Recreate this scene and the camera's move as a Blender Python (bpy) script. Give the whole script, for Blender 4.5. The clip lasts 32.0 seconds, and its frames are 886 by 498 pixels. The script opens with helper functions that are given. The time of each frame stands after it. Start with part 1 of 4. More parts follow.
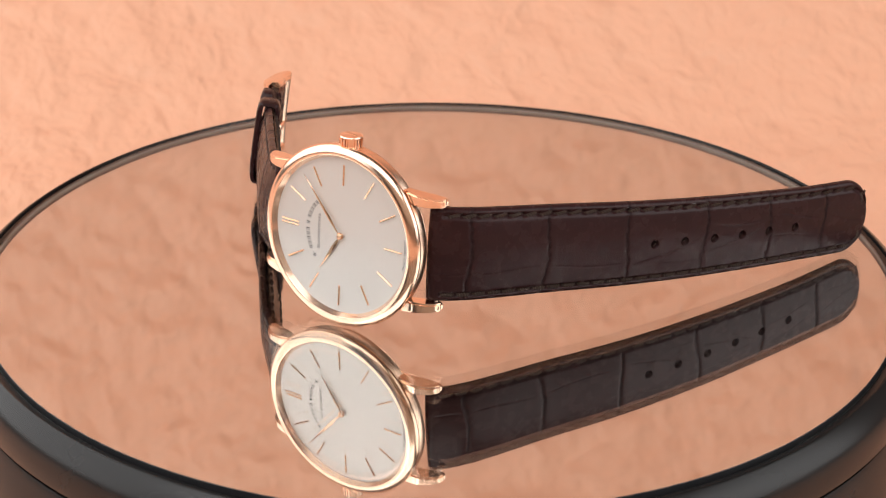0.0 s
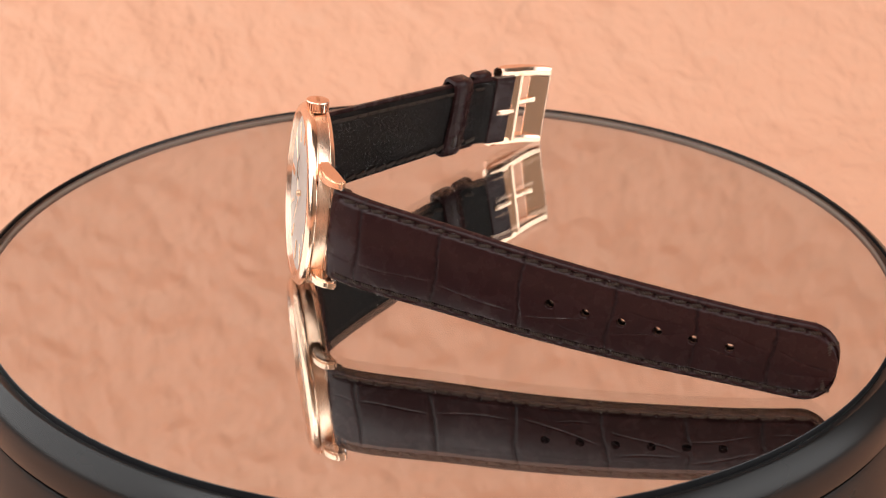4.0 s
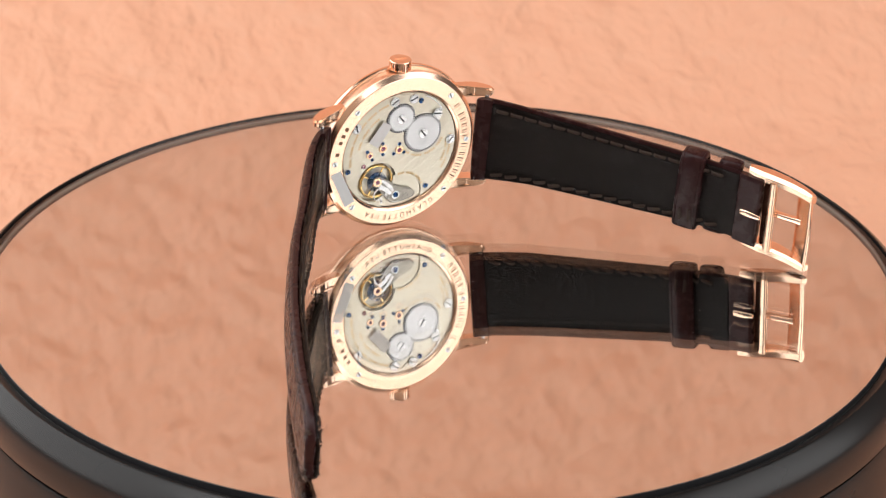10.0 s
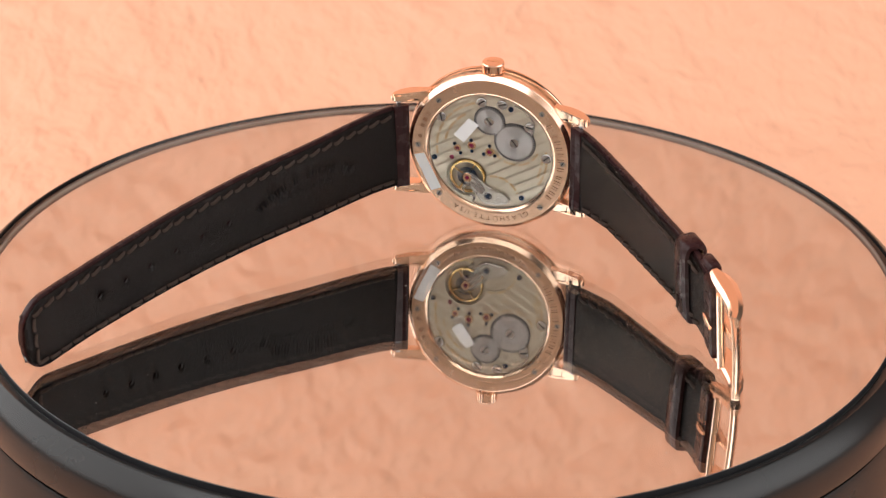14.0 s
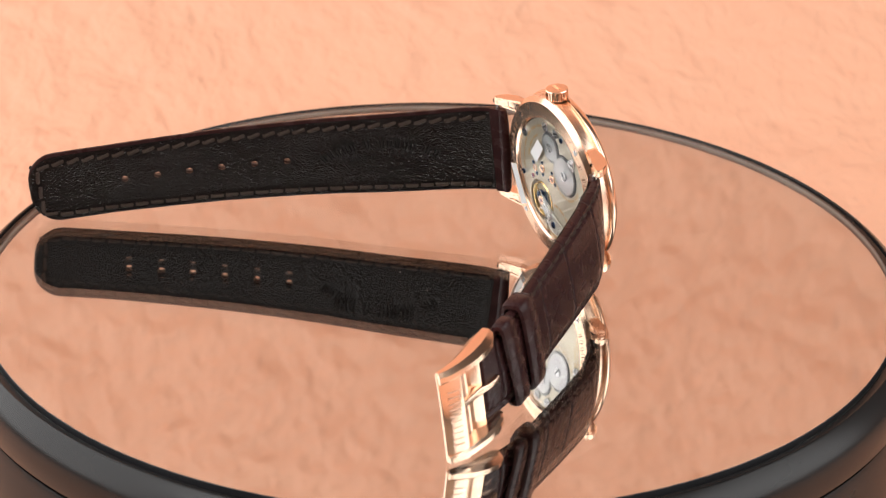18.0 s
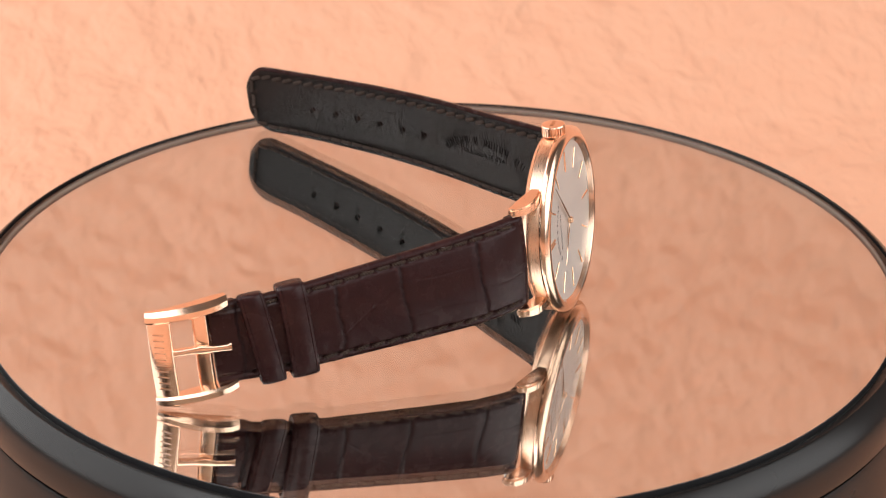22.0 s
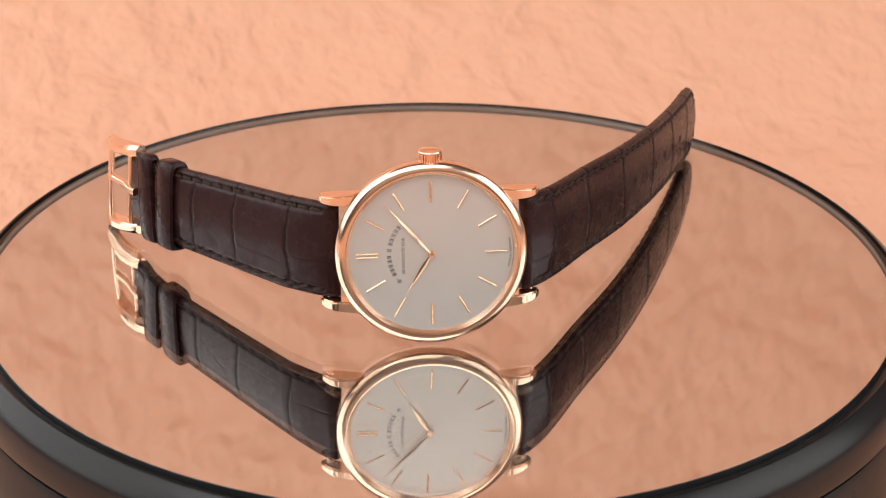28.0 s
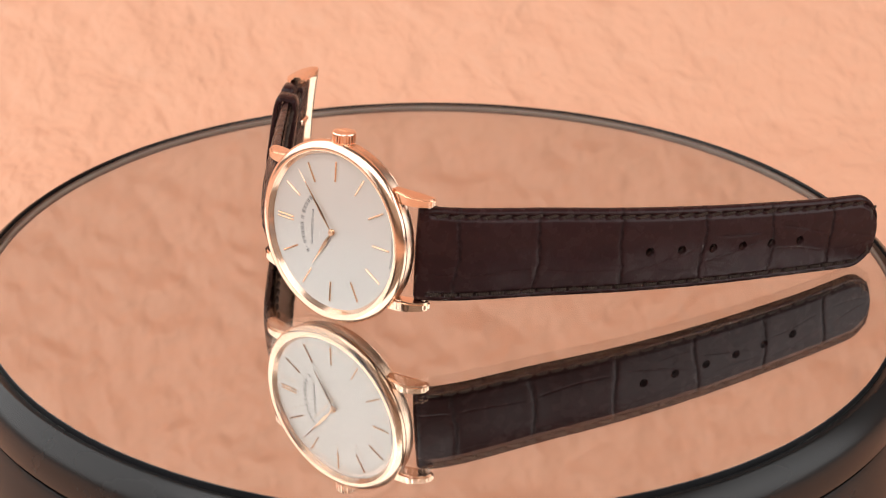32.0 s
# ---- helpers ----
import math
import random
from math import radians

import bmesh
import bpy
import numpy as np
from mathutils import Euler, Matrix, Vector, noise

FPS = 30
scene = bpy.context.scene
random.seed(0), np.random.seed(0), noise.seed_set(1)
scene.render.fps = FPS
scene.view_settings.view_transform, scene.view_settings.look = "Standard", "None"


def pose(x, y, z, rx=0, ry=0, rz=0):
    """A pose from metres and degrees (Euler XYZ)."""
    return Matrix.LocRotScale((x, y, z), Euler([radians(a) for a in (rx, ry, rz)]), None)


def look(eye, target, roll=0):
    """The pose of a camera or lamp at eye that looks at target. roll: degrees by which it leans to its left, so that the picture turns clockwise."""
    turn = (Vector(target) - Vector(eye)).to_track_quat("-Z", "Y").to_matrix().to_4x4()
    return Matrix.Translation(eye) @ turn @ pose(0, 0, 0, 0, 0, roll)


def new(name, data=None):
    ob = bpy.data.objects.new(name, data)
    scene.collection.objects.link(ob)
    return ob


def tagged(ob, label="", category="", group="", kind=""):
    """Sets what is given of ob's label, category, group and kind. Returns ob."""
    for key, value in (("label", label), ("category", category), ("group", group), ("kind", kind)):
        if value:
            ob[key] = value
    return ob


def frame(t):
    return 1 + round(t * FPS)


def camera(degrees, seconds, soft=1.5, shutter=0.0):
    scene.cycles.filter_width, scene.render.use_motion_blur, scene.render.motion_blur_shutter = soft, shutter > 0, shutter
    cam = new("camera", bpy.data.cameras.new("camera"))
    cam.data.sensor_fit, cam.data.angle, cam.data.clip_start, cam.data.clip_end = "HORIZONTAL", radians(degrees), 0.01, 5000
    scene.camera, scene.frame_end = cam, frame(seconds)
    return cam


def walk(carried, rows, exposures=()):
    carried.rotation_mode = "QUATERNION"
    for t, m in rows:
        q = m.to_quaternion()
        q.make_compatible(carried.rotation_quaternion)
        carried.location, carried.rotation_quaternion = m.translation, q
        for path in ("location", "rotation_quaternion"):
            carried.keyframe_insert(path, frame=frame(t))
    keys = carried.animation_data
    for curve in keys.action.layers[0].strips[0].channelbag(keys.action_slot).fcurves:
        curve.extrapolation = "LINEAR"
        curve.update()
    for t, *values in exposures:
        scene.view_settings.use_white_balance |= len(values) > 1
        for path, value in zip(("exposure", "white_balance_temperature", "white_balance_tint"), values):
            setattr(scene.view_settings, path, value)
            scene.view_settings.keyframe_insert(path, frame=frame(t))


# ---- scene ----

# ------------------------------------------------------------------ camera
SECONDS = 32.0
EYE = Vector((0.0, -0.49944, 0.24393))
AHEAD = Vector((0.00132, 0.9031, -0.42943))
EXPOSURES = ((0.0, 0.1), (3.0, 0.06), (6.0, 0.22), (9.0, 0.12), (11.0, 0.08), (13.0, 0.32), (15.0, 0.3), (18.0, 0.26), (21.0, 0.22), (23.6, 0.2), (25.0, 0.03), (28.0, 0.08), (SECONDS, 0.1))
cam = camera(19.294, SECONDS, soft=1.0)
cam.data.dof.use_dof = True
cam.data.dof.focus_distance = 0.543
cam.data.dof.aperture_fstop = 38.0
CAM_POSE = look(EYE, EYE + AHEAD * 0.55, 0.635)
walk(cam, [(0.0, CAM_POSE), (SECONDS, CAM_POSE)], EXPOSURES)

# ------------------------------------------------------------------ light
world = bpy.data.worlds.new("studio")
world.use_nodes = True
world.node_tree.nodes["Background"].inputs[0].default_value = (0.9, 0.93, 1.0, 1)
world.node_tree.nodes["Background"].inputs[1].default_value = 0.05
scene.world = world


def softbox(name, eye, target, width, height, watts, spread=180, colour=(1, 1, 1)):
    lamp = bpy.data.lights.new(name, "AREA")
    lamp.shape, lamp.size, lamp.size_y, lamp.energy, lamp.spread, lamp.color = "RECTANGLE", width, height, watts, radians(spread), colour
    ob = new(name, lamp)
    ob.matrix_world = look(eye, target)
    return ob


softbox("softbox_left", (-0.85, 0.15, 0.5), (0, 0.1, 0.08), 1.6, 1.0, 10.3)
softbox("softbox_right", (0.85, -0.3, 0.42), (0, -0.06, 0.0), 1.1, 0.85, 2.85, 115)
softbox("softbox_top", (-0.25, -0.52, 1.02), (-0.05, 0.1, 0.0), 1.3, 0.7, 7.6)
# weak warm fill added without a known source, lifts gold facing the camera
softbox("fill_front", (0.0, -1.15, 0.75), (0, 0.0, 0.05), 1.7, 1.0, 1.5, 180, (1.0, 0.86, 0.72))

# ------------------------------------------------------------------ materials
MM = 0.001


def material(name, colour, rough=0.5, metal=0.0, vary=0.0, scale=200.0, bump=0.0, bump_scale=900.0, coat=0.0, spec=0.5, aniso=0.0,
             detail=4.0, stretch=(1, 1, 1), bump_distance=0.0002):
    """A surface with grain: its colour drifts by vary at the given scale (per metre), its relief by bump."""
    m = bpy.data.materials.new(name)
    m.use_nodes = True
    n, l = m.node_tree.nodes, m.node_tree.links
    b = n["Principled BSDF"]
    b.inputs["Base Color"].default_value = (*colour, 1)
    b.inputs["Roughness"].default_value, b.inputs["Metallic"].default_value = rough, metal
    b.inputs["Coat Weight"].default_value, b.inputs["Specular IOR Level"].default_value = coat, spec
    b.inputs["Anisotropic"].default_value = aniso
    place = n.new("ShaderNodeTexCoord")
    spread = n.new("ShaderNodeMapping")
    spread.inputs["Scale"].default_value = stretch
    l.new(place.outputs["Object"], spread.inputs["Vector"])
    if vary:
        grain = n.new("ShaderNodeTexNoise")
        grain.inputs["Scale"].default_value, grain.inputs["Detail"].default_value = scale, detail
        l.new(spread.outputs[0], grain.inputs["Vector"])
        ramp = n.new("ShaderNodeMix")
        ramp.data_type = "RGBA"
        ramp.inputs[6].default_value = (*[c * (1 - vary) for c in colour], 1)
        ramp.inputs[7].default_value = (*[min(1, c * (1 + vary)) for c in colour], 1)
        l.new(grain.outputs["Fac"], ramp.inputs[0])
        l.new(ramp.outputs[2], b.inputs["Base Color"])
        wear = n.new("ShaderNodeMapRange")
        wear.inputs[3].default_value, wear.inputs[4].default_value = rough * 0.85, min(1, rough * 1.15)
        l.new(grain.outputs["Fac"], wear.inputs[0])
        l.new(wear.outputs[0], b.inputs["Roughness"])
    if bump:
        fine = n.new("ShaderNodeTexNoise")
        fine.inputs["Scale"].default_value, fine.inputs["Detail"].default_value = bump_scale, detail
        l.new(spread.outputs[0], fine.inputs["Vector"])
        relief = n.new("ShaderNodeBump")
        relief.inputs["Strength"].default_value, relief.inputs["Distance"].default_value = bump, bump_distance
        l.new(fine.outputs["Fac"], relief.inputs["Height"])
        l.new(relief.outputs[0], b.inputs["Normal"])
    return m


def clear_glass(name, gloss):
    """A coated crystal: clear, with a faint sheen."""
    m = bpy.data.materials.new(name)
    m.use_nodes = True
    n, l = m.node_tree.nodes, m.node_tree.links
    n.remove(n["Principled BSDF"])
    clear, shine, mix, edge, level = (n.new("ShaderNode" + k) for k in ("BsdfTransparent", "BsdfGlossy", "MixShader", "Fresnel", "Math"))
    clear.inputs[0].default_value = (0.98, 0.98, 0.985, 1)
    shine.inputs["Roughness"].default_value = 0.02
    edge.inputs["IOR"].default_value = 1.5
    level.operation = "MULTIPLY"
    level.inputs[1].default_value = gloss
    l.new(edge.outputs[0], level.inputs[0])
    l.new(level.outputs[0], mix.inputs[0])
    l.new(clear.outputs[0], mix.inputs[1])
    l.new(shine.outputs[0], mix.inputs[2])
    l.new(mix.outputs[0], n["Material Output"].inputs[0])
    return m


def sheet_material():
    """Copper-orange crumpled paper: creases, soft folds and mottled colour."""
    m = material("orange_paper", (0.80, 0.443, 0.294), 0.5, 0, 0.06, 9.0, detail=6)
    n, l = m.node_tree.nodes, m.node_tree.links
    b = n["Principled BSDF"]
    spot = n.new("ShaderNodeTexCoord")
    place = n.new("ShaderNodeMapping")
    place.vector_type = "TEXTURE"
    place.inputs["Rotation"].default_value = (0, radians(14), radians(8))
    place.inputs["Scale"].default_value = (0.8, 1.35, 0.8)
    l.new(spot.outputs["Object"], place.inputs["Vector"])
    bend = n.new("ShaderNodeTexNoise")
    bend.inputs["Scale"].default_value, bend.inputs["Detail"].default_value = 14.0, 3.0
    l.new(place.outputs[0], bend.inputs["Vector"])
    push = n.new("ShaderNodeVectorMath")
    push.operation = "MULTIPLY_ADD"
    push.inputs[1].default_value = (0.02, 0.02, 0.02)
    l.new(bend.outputs["Color"], push.inputs[0])
    l.new(place.outputs[0], push.inputs[2])
    layers = []
    for size, rough, warp in ((30.0, 0.3, 0.1), (82.0, 0.4, 0.15), (190.0, 0.4, 0.1)):
        fold = n.new("ShaderNodeTexNoise")
        fold.inputs["Scale"].default_value, fold.inputs["Detail"].default_value = size, 2.0
        fold.inputs["Roughness"].default_value, fold.inputs["Distortion"].default_value = rough, warp
        l.new(push.outputs[0], fold.inputs["Vector"])
        layers.append(fold)
    total = layers[0]
    for fold, weight in zip(layers[1:], (1.1, 0.2)):
        added = n.new("ShaderNodeMath")
        added.operation = "MULTIPLY_ADD"
        added.inputs[1].default_value = weight
        l.new(fold.outputs[0], added.inputs[0])
        l.new(total.outputs[0], added.inputs[2])
        total = added
    relief = n.new("ShaderNodeBump")
    relief.inputs["Strength"].default_value, relief.inputs["Distance"].default_value = 1.0, 0.0036
    l.new(total.outputs[0], relief.inputs["Height"])
    l.new(relief.outputs[0], b.inputs["Normal"])
    return m


def grained_calf():
    """Black calf leather: small glossy pebbles with fine creases between them."""
    m = material("black_calf", (0.0075, 0.0050, 0.0045), 0.25, 0, 0.25, 700, spec=0.17, detail=2)
    n, l = m.node_tree.nodes, m.node_tree.links
    spot = n.new("ShaderNodeTexCoord")
    pebble, swell, both, relief = (n.new("ShaderNode" + k) for k in ("TexVoronoi", "TexNoise", "Math", "Bump"))
    pebble.feature = "SMOOTH_F1"
    pebble.inputs["Scale"].default_value, pebble.inputs["Smoothness"].default_value = 2900.0, 0.4
    swell.inputs["Scale"].default_value, swell.inputs["Detail"].default_value = 1500.0, 1.0
    both.operation = "MULTIPLY_ADD"
    both.inputs[1].default_value = -2.0
    relief.inputs["Strength"].default_value, relief.inputs["Distance"].default_value = 0.6, 0.00018
    l.new(spot.outputs["Object"], pebble.inputs["Vector"])
    l.new(spot.outputs["Object"], swell.inputs["Vector"])
    l.new(pebble.outputs["Distance"], both.inputs[0])
    l.new(swell.outputs[0], both.inputs[2])
    l.new(both.outputs[0], relief.inputs["Height"])
    l.new(relief.outputs[0], n["Principled BSDF"].inputs["Normal"])
    return m


GOLD = material("polished_rose_gold", (0.95, 0.667, 0.497), 0.18, 1.0, 0.03, 300, 0.02, 2500)
GOLD_SATIN = material("brushed_rose_gold", (0.95, 0.675, 0.51), 0.28, 1.0, 0.05, 900, 0.06, 3000, aniso=0.4, stretch=(1, 1, 12))
GOLD_FACED = material("faced_rose_gold", (0.95, 0.665, 0.49), 0.26, 1.0, 0.02, 300)
GOLD_HAND = material("yellow_rose_gold", (0.90, 0.62, 0.43), 0.16, 1.0, 0.04, 500)
GOLD_CUT = material("matt_cut_gold", (0.84, 0.56, 0.42), 0.35, 1.0, 0.1, 900)
GILT = material("gilt_brass", (0.84, 0.60, 0.26), 0.18, 1.0, 0.04, 500)
GOLD_TEXT = material("gilt_engraving", (0.72, 0.50, 0.24), 0.4, 0.8, 0.1, 900)
DIAL = material("silvered_dial", (0.755, 0.718, 0.672), 0.4, 0.4, 0.015, 400, 0.03, 9000)
INK = material("black_print", (0.02, 0.02, 0.022), 0.5)
ENGRAVED = material("engraved_letters", (0.32, 0.175, 0.11), 0.5, 0.5)
STEEL = material("polished_steel", (0.64, 0.645, 0.65), 0.2, 1.0, 0.06, 800)
STEEL_SNAILED = material("snailed_steel", (0.63, 0.635, 0.645), 0.3, 1.0, 0.03, 600, 0.03, 4000, aniso=0.75)
radial = STEEL_SNAILED.node_tree.nodes.new("ShaderNodeTangent")
radial.direction_type, radial.axis = "RADIAL", "Z"
STEEL_SNAILED.node_tree.links.new(radial.outputs[0], STEEL_SNAILED.node_tree.nodes["Principled BSDF"].inputs["Tangent"])
# near-black: shade in screw slots and wheel gaps, put into the colour
STEEL_SHADE = material("shade_dark_steel", (0.06, 0.06, 0.065), 0.6, 0.6, 0.2, 900)
BLUED = material("blued_steel", (0.028, 0.075, 0.19), 0.25, 1.0)
GERMAN_SILVER = material("german_silver", (0.72, 0.67, 0.555), 0.33, 0.85, 0.05, 500, 0.06, 5000)
SILVER_ENGRAVED = material("engraved_german_silver", (0.52, 0.49, 0.43), 0.32, 0.9, 0.25, 1400, 0.7, 3400, detail=2)
RUBY = material("ruby", (0.20, 0.008, 0.045), 0.1, 0, coat=1.0)
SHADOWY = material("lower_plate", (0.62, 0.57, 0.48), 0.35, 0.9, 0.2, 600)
STICKER = material("grey_sticker", (0.86, 0.86, 0.86), 0.6, 0, 0.03, 600)
DUST = material("grey_dust", (0.5, 0.45, 0.4), 0.9)
LEATHER = material("brown_alligator", (0.0300, 0.0110, 0.0113), 0.27, 0, 0.3, 350, 0.2, 2600, spec=0.16, coat=0.04)
LEATHER_SEAM = material("alligator_seam", (0.0200, 0.0082, 0.0085), 0.44, 0, 0.35, 700, 0.5, 3200, spec=0.12)
LINING = grained_calf()
EMBOSSED = material("pressed_calf", (0.002, 0.0018, 0.0018), 0.5, spec=0.14)
THREAD = material("brown_thread", (0.058, 0.038, 0.030), 0.6, 0, 0.4, 2500, 0.8, 6000, spec=0.2)
BLACK_PLASTIC = material("black_plastic", (0.011, 0.010, 0.010), 0.26, 0, 0.2, 60, spec=0.3)
BLACK_SATIN = material("black_satin_plastic", (0.018, 0.018, 0.020), 0.4, 0, 0.2, 90, 0.05, 1500)
MIRROR = material("silvering", (0.75, 0.72, 0.695), 0.012, 1.0)
PAPER = sheet_material()
WALL = material("studio_wall", (0.30, 0.28, 0.26), 0.9, 0, 0.04, 4, 0.1, 60)
DARK_WALL = material("tan_wall", (0.44, 0.33, 0.25), 0.9, 0, 0.1, 4, 0.1, 60)
GLASS = bpy.data.materials.new("mirror_glass")
GLASS.use_nodes = True
GLASS.node_tree.nodes["Principled BSDF"].inputs["Base Color"].default_value = (0.98, 0.987, 0.975, 1)
GLASS.node_tree.nodes["Principled BSDF"].inputs["Roughness"].default_value = 0.0
GLASS.node_tree.nodes["Principled BSDF"].inputs["IOR"].default_value = 1.52
GLASS.node_tree.nodes["Principled BSDF"].inputs["Transmission Weight"].default_value = 1.0
GROUND_EDGE = material("ground_glass_edge", (0.29, 0.31, 0.285), 0.55, 0, 0.05, 120)
CRYSTAL = clear_glass("sapphire", 0.35)

# ------------------------------------------------------------------ mesh code (millimetres)


def to_mesh(name, geo, materials, shift=(0, 0, 0), sharp=35, slots=None):
    verts, faces = geo
    v = (np.asarray(verts, float) - np.asarray(shift)) * MM
    mesh = bpy.data.meshes.new(name)
    mesh.from_pydata(v.tolist(), [], faces)
    for m in materials if isinstance(materials, (list, tuple)) else [materials]:
        mesh.materials.append(m)
    if slots is not None:
        mesh.polygons.foreach_set("material_index", slots)
    mesh.update()
    bm = bmesh.new()
    bm.from_mesh(mesh)
    bmesh.ops.recalc_face_normals(bm, faces=bm.faces)
    bm.to_mesh(mesh)
    bm.free()
    mesh.shade_smooth()
    mesh.set_sharp_from_angle(angle=radians(sharp))
    return mesh


BASE = Vector((0.0, -19.0, -2.6))     # the watch's lowest point, in millimetres from the dial's axis


def part(name, geo, mat, parent, label="", at=None, shift=BASE, sharp=35, slots=None):
    """Links one mesh under a thing or a part. at: a pose in millimetres, for pieces that share a mesh."""
    mesh = geo if isinstance(geo, bpy.types.Mesh) else to_mesh(name, geo, mat, shift if at is None else (0, 0, 0), sharp, slots)
    ob = new(name, mesh)
    ob.parent = parent
    if at is not None:
        m = at.copy()
        m.translation = (m.translation - Vector(shift)) * MM
        ob.matrix_local = m
    if label:
        tagged(ob, label)
    return ob


def merge(*geos):
    verts, faces = [], []
    for v, f in geos:
        k = len(verts)
        verts += [tuple(p) for p in v]
        faces += [tuple(i + k for i in q) for q in f]
    return verts, faces


def moved(geo, m):
    return [tuple(m @ Vector(p)) for p in geo[0]], geo[1]


def revolve(profile, n=128, wave=None):
    """Turns (radius, height) pairs round z. wave(angle, radius, height) may change the radius."""
    verts, faces, rings = [], [], []
    for r, z in profile:
        if r < 1e-6:
            rings.append([len(verts)] * n)
            verts.append((0, 0, z))
        else:
            rings.append(list(range(len(verts), len(verts) + n)))
            for i in range(n):
                a = 2 * math.pi * i / n
                q = wave(a, r, z) if wave else r
                verts.append((q * math.cos(a), q * math.sin(a), z))
    for a, b in zip(rings, rings[1:]):
        for i in range(n):
            q = [a[i], a[(i + 1) % n], b[(i + 1) % n], b[i]]
            q = [x for k, x in enumerate(q) if x not in q[:k]]
            if len(q) > 2:
                faces.append(tuple(q))
    return verts, faces


def closed(profile, n=128, wave=None):
    return revolve(list(profile) + [profile[0]], n, wave)


def from_bm(bm):
    bm.verts.index_update()
    geo = [tuple(v.co) for v in bm.verts], [tuple(v.index for v in f.verts) for f in bm.faces]
    bm.free()
    return geo


def extrude(outline, z0, z1, bevel=0.0, segments=2):
    """A flat outline (x, y) drawn out from z0 to z1, with rounded edges."""
    bm = bmesh.new()
    low = [bm.verts.new((x, y, z0)) for x, y in outline]
    high = [bm.verts.new((x, y, z1)) for x, y in outline]
    bm.faces.new(low[::-1])
    bm.faces.new(high)
    n = len(outline)
    for i in range(n):
        bm.faces.new((low[i], low[(i + 1) % n], high[(i + 1) % n], high[i]))
    if bevel:
        bmesh.ops.bevel(bm, geom=bm.edges[:], offset=bevel, segments=segments, affect="EDGES", clamp_overlap=True)
    return from_bm(bm)


def box(sx, sy, sz, bevel=0.0):
    return extrude([(-sx / 2, -sy / 2), (sx / 2, -sy / 2), (sx / 2, sy / 2), (-sx / 2, sy / 2)], -sz / 2, sz / 2, bevel)


def sweep(rings):
    """Closes a row of equal rings of points into a solid."""
    n = len(rings[0])
    verts = [tuple(p) for r in rings for p in r]
    faces = [tuple(range(n))[::-1], tuple(range((len(rings) - 1) * n, len(rings) * n))]
    for k in range(len(rings) - 1):
        for i in range(n):
            faces.append((k * n + i, k * n + (i + 1) % n, (k + 1) * n + (i + 1) % n, (k + 1) * n + i))
    return verts, faces


def rounded(a, b, power=4.0, n=20):
    """A rounded rectangle of half sizes a and b."""
    out = []
    for i in range(n):
        t = 2 * math.pi * (i + 0.5) / n
        c, s = math.cos(t), math.sin(t)
        out.append((a * math.copysign(abs(c) ** (2 / power), c), b * math.copysign(abs(s) ** (2 / power), s)))
    return out


def letters(text, size, where, depth=0.03):
    """Raised letters in the built-in font. where(advance) gives the pose of a letter that far along the line."""
    geos, x = [], 0.0
    for ch in text:
        if ch == " ":
            x += size * 0.35
            continue
        curve = bpy.data.curves.new("letter", "FONT")
        curve.body, curve.size, curve.extrude = ch, size, depth / 2
        curve.resolution_u = 2
        ob = bpy.data.objects.new("letter", curve)
        scene.collection.objects.link(ob)
        bpy.context.view_layer.update()
        mesh = bpy.data.meshes.new_from_object(ob.evaluated_get(bpy.context.evaluated_depsgraph_get()))
        pts = [v.co.copy() for v in mesh.vertices]
        faces = [tuple(p.vertices) for p in mesh.polygons]
        bpy.data.objects.remove(ob)
        bpy.data.curves.remove(curve)
        bpy.data.meshes.remove(mesh)
        left, right = min(p.x for p in pts), max(p.x for p in pts)
        m = where(x + (right - left) / 2)
        geos.append(([tuple(m @ Vector((p.x - (left + right) / 2, p.y, p.z))) for p in pts], faces))
        x += right - left + size * 0.1
    return merge(*geos), x


# ------------------------------------------------------------------ the setting


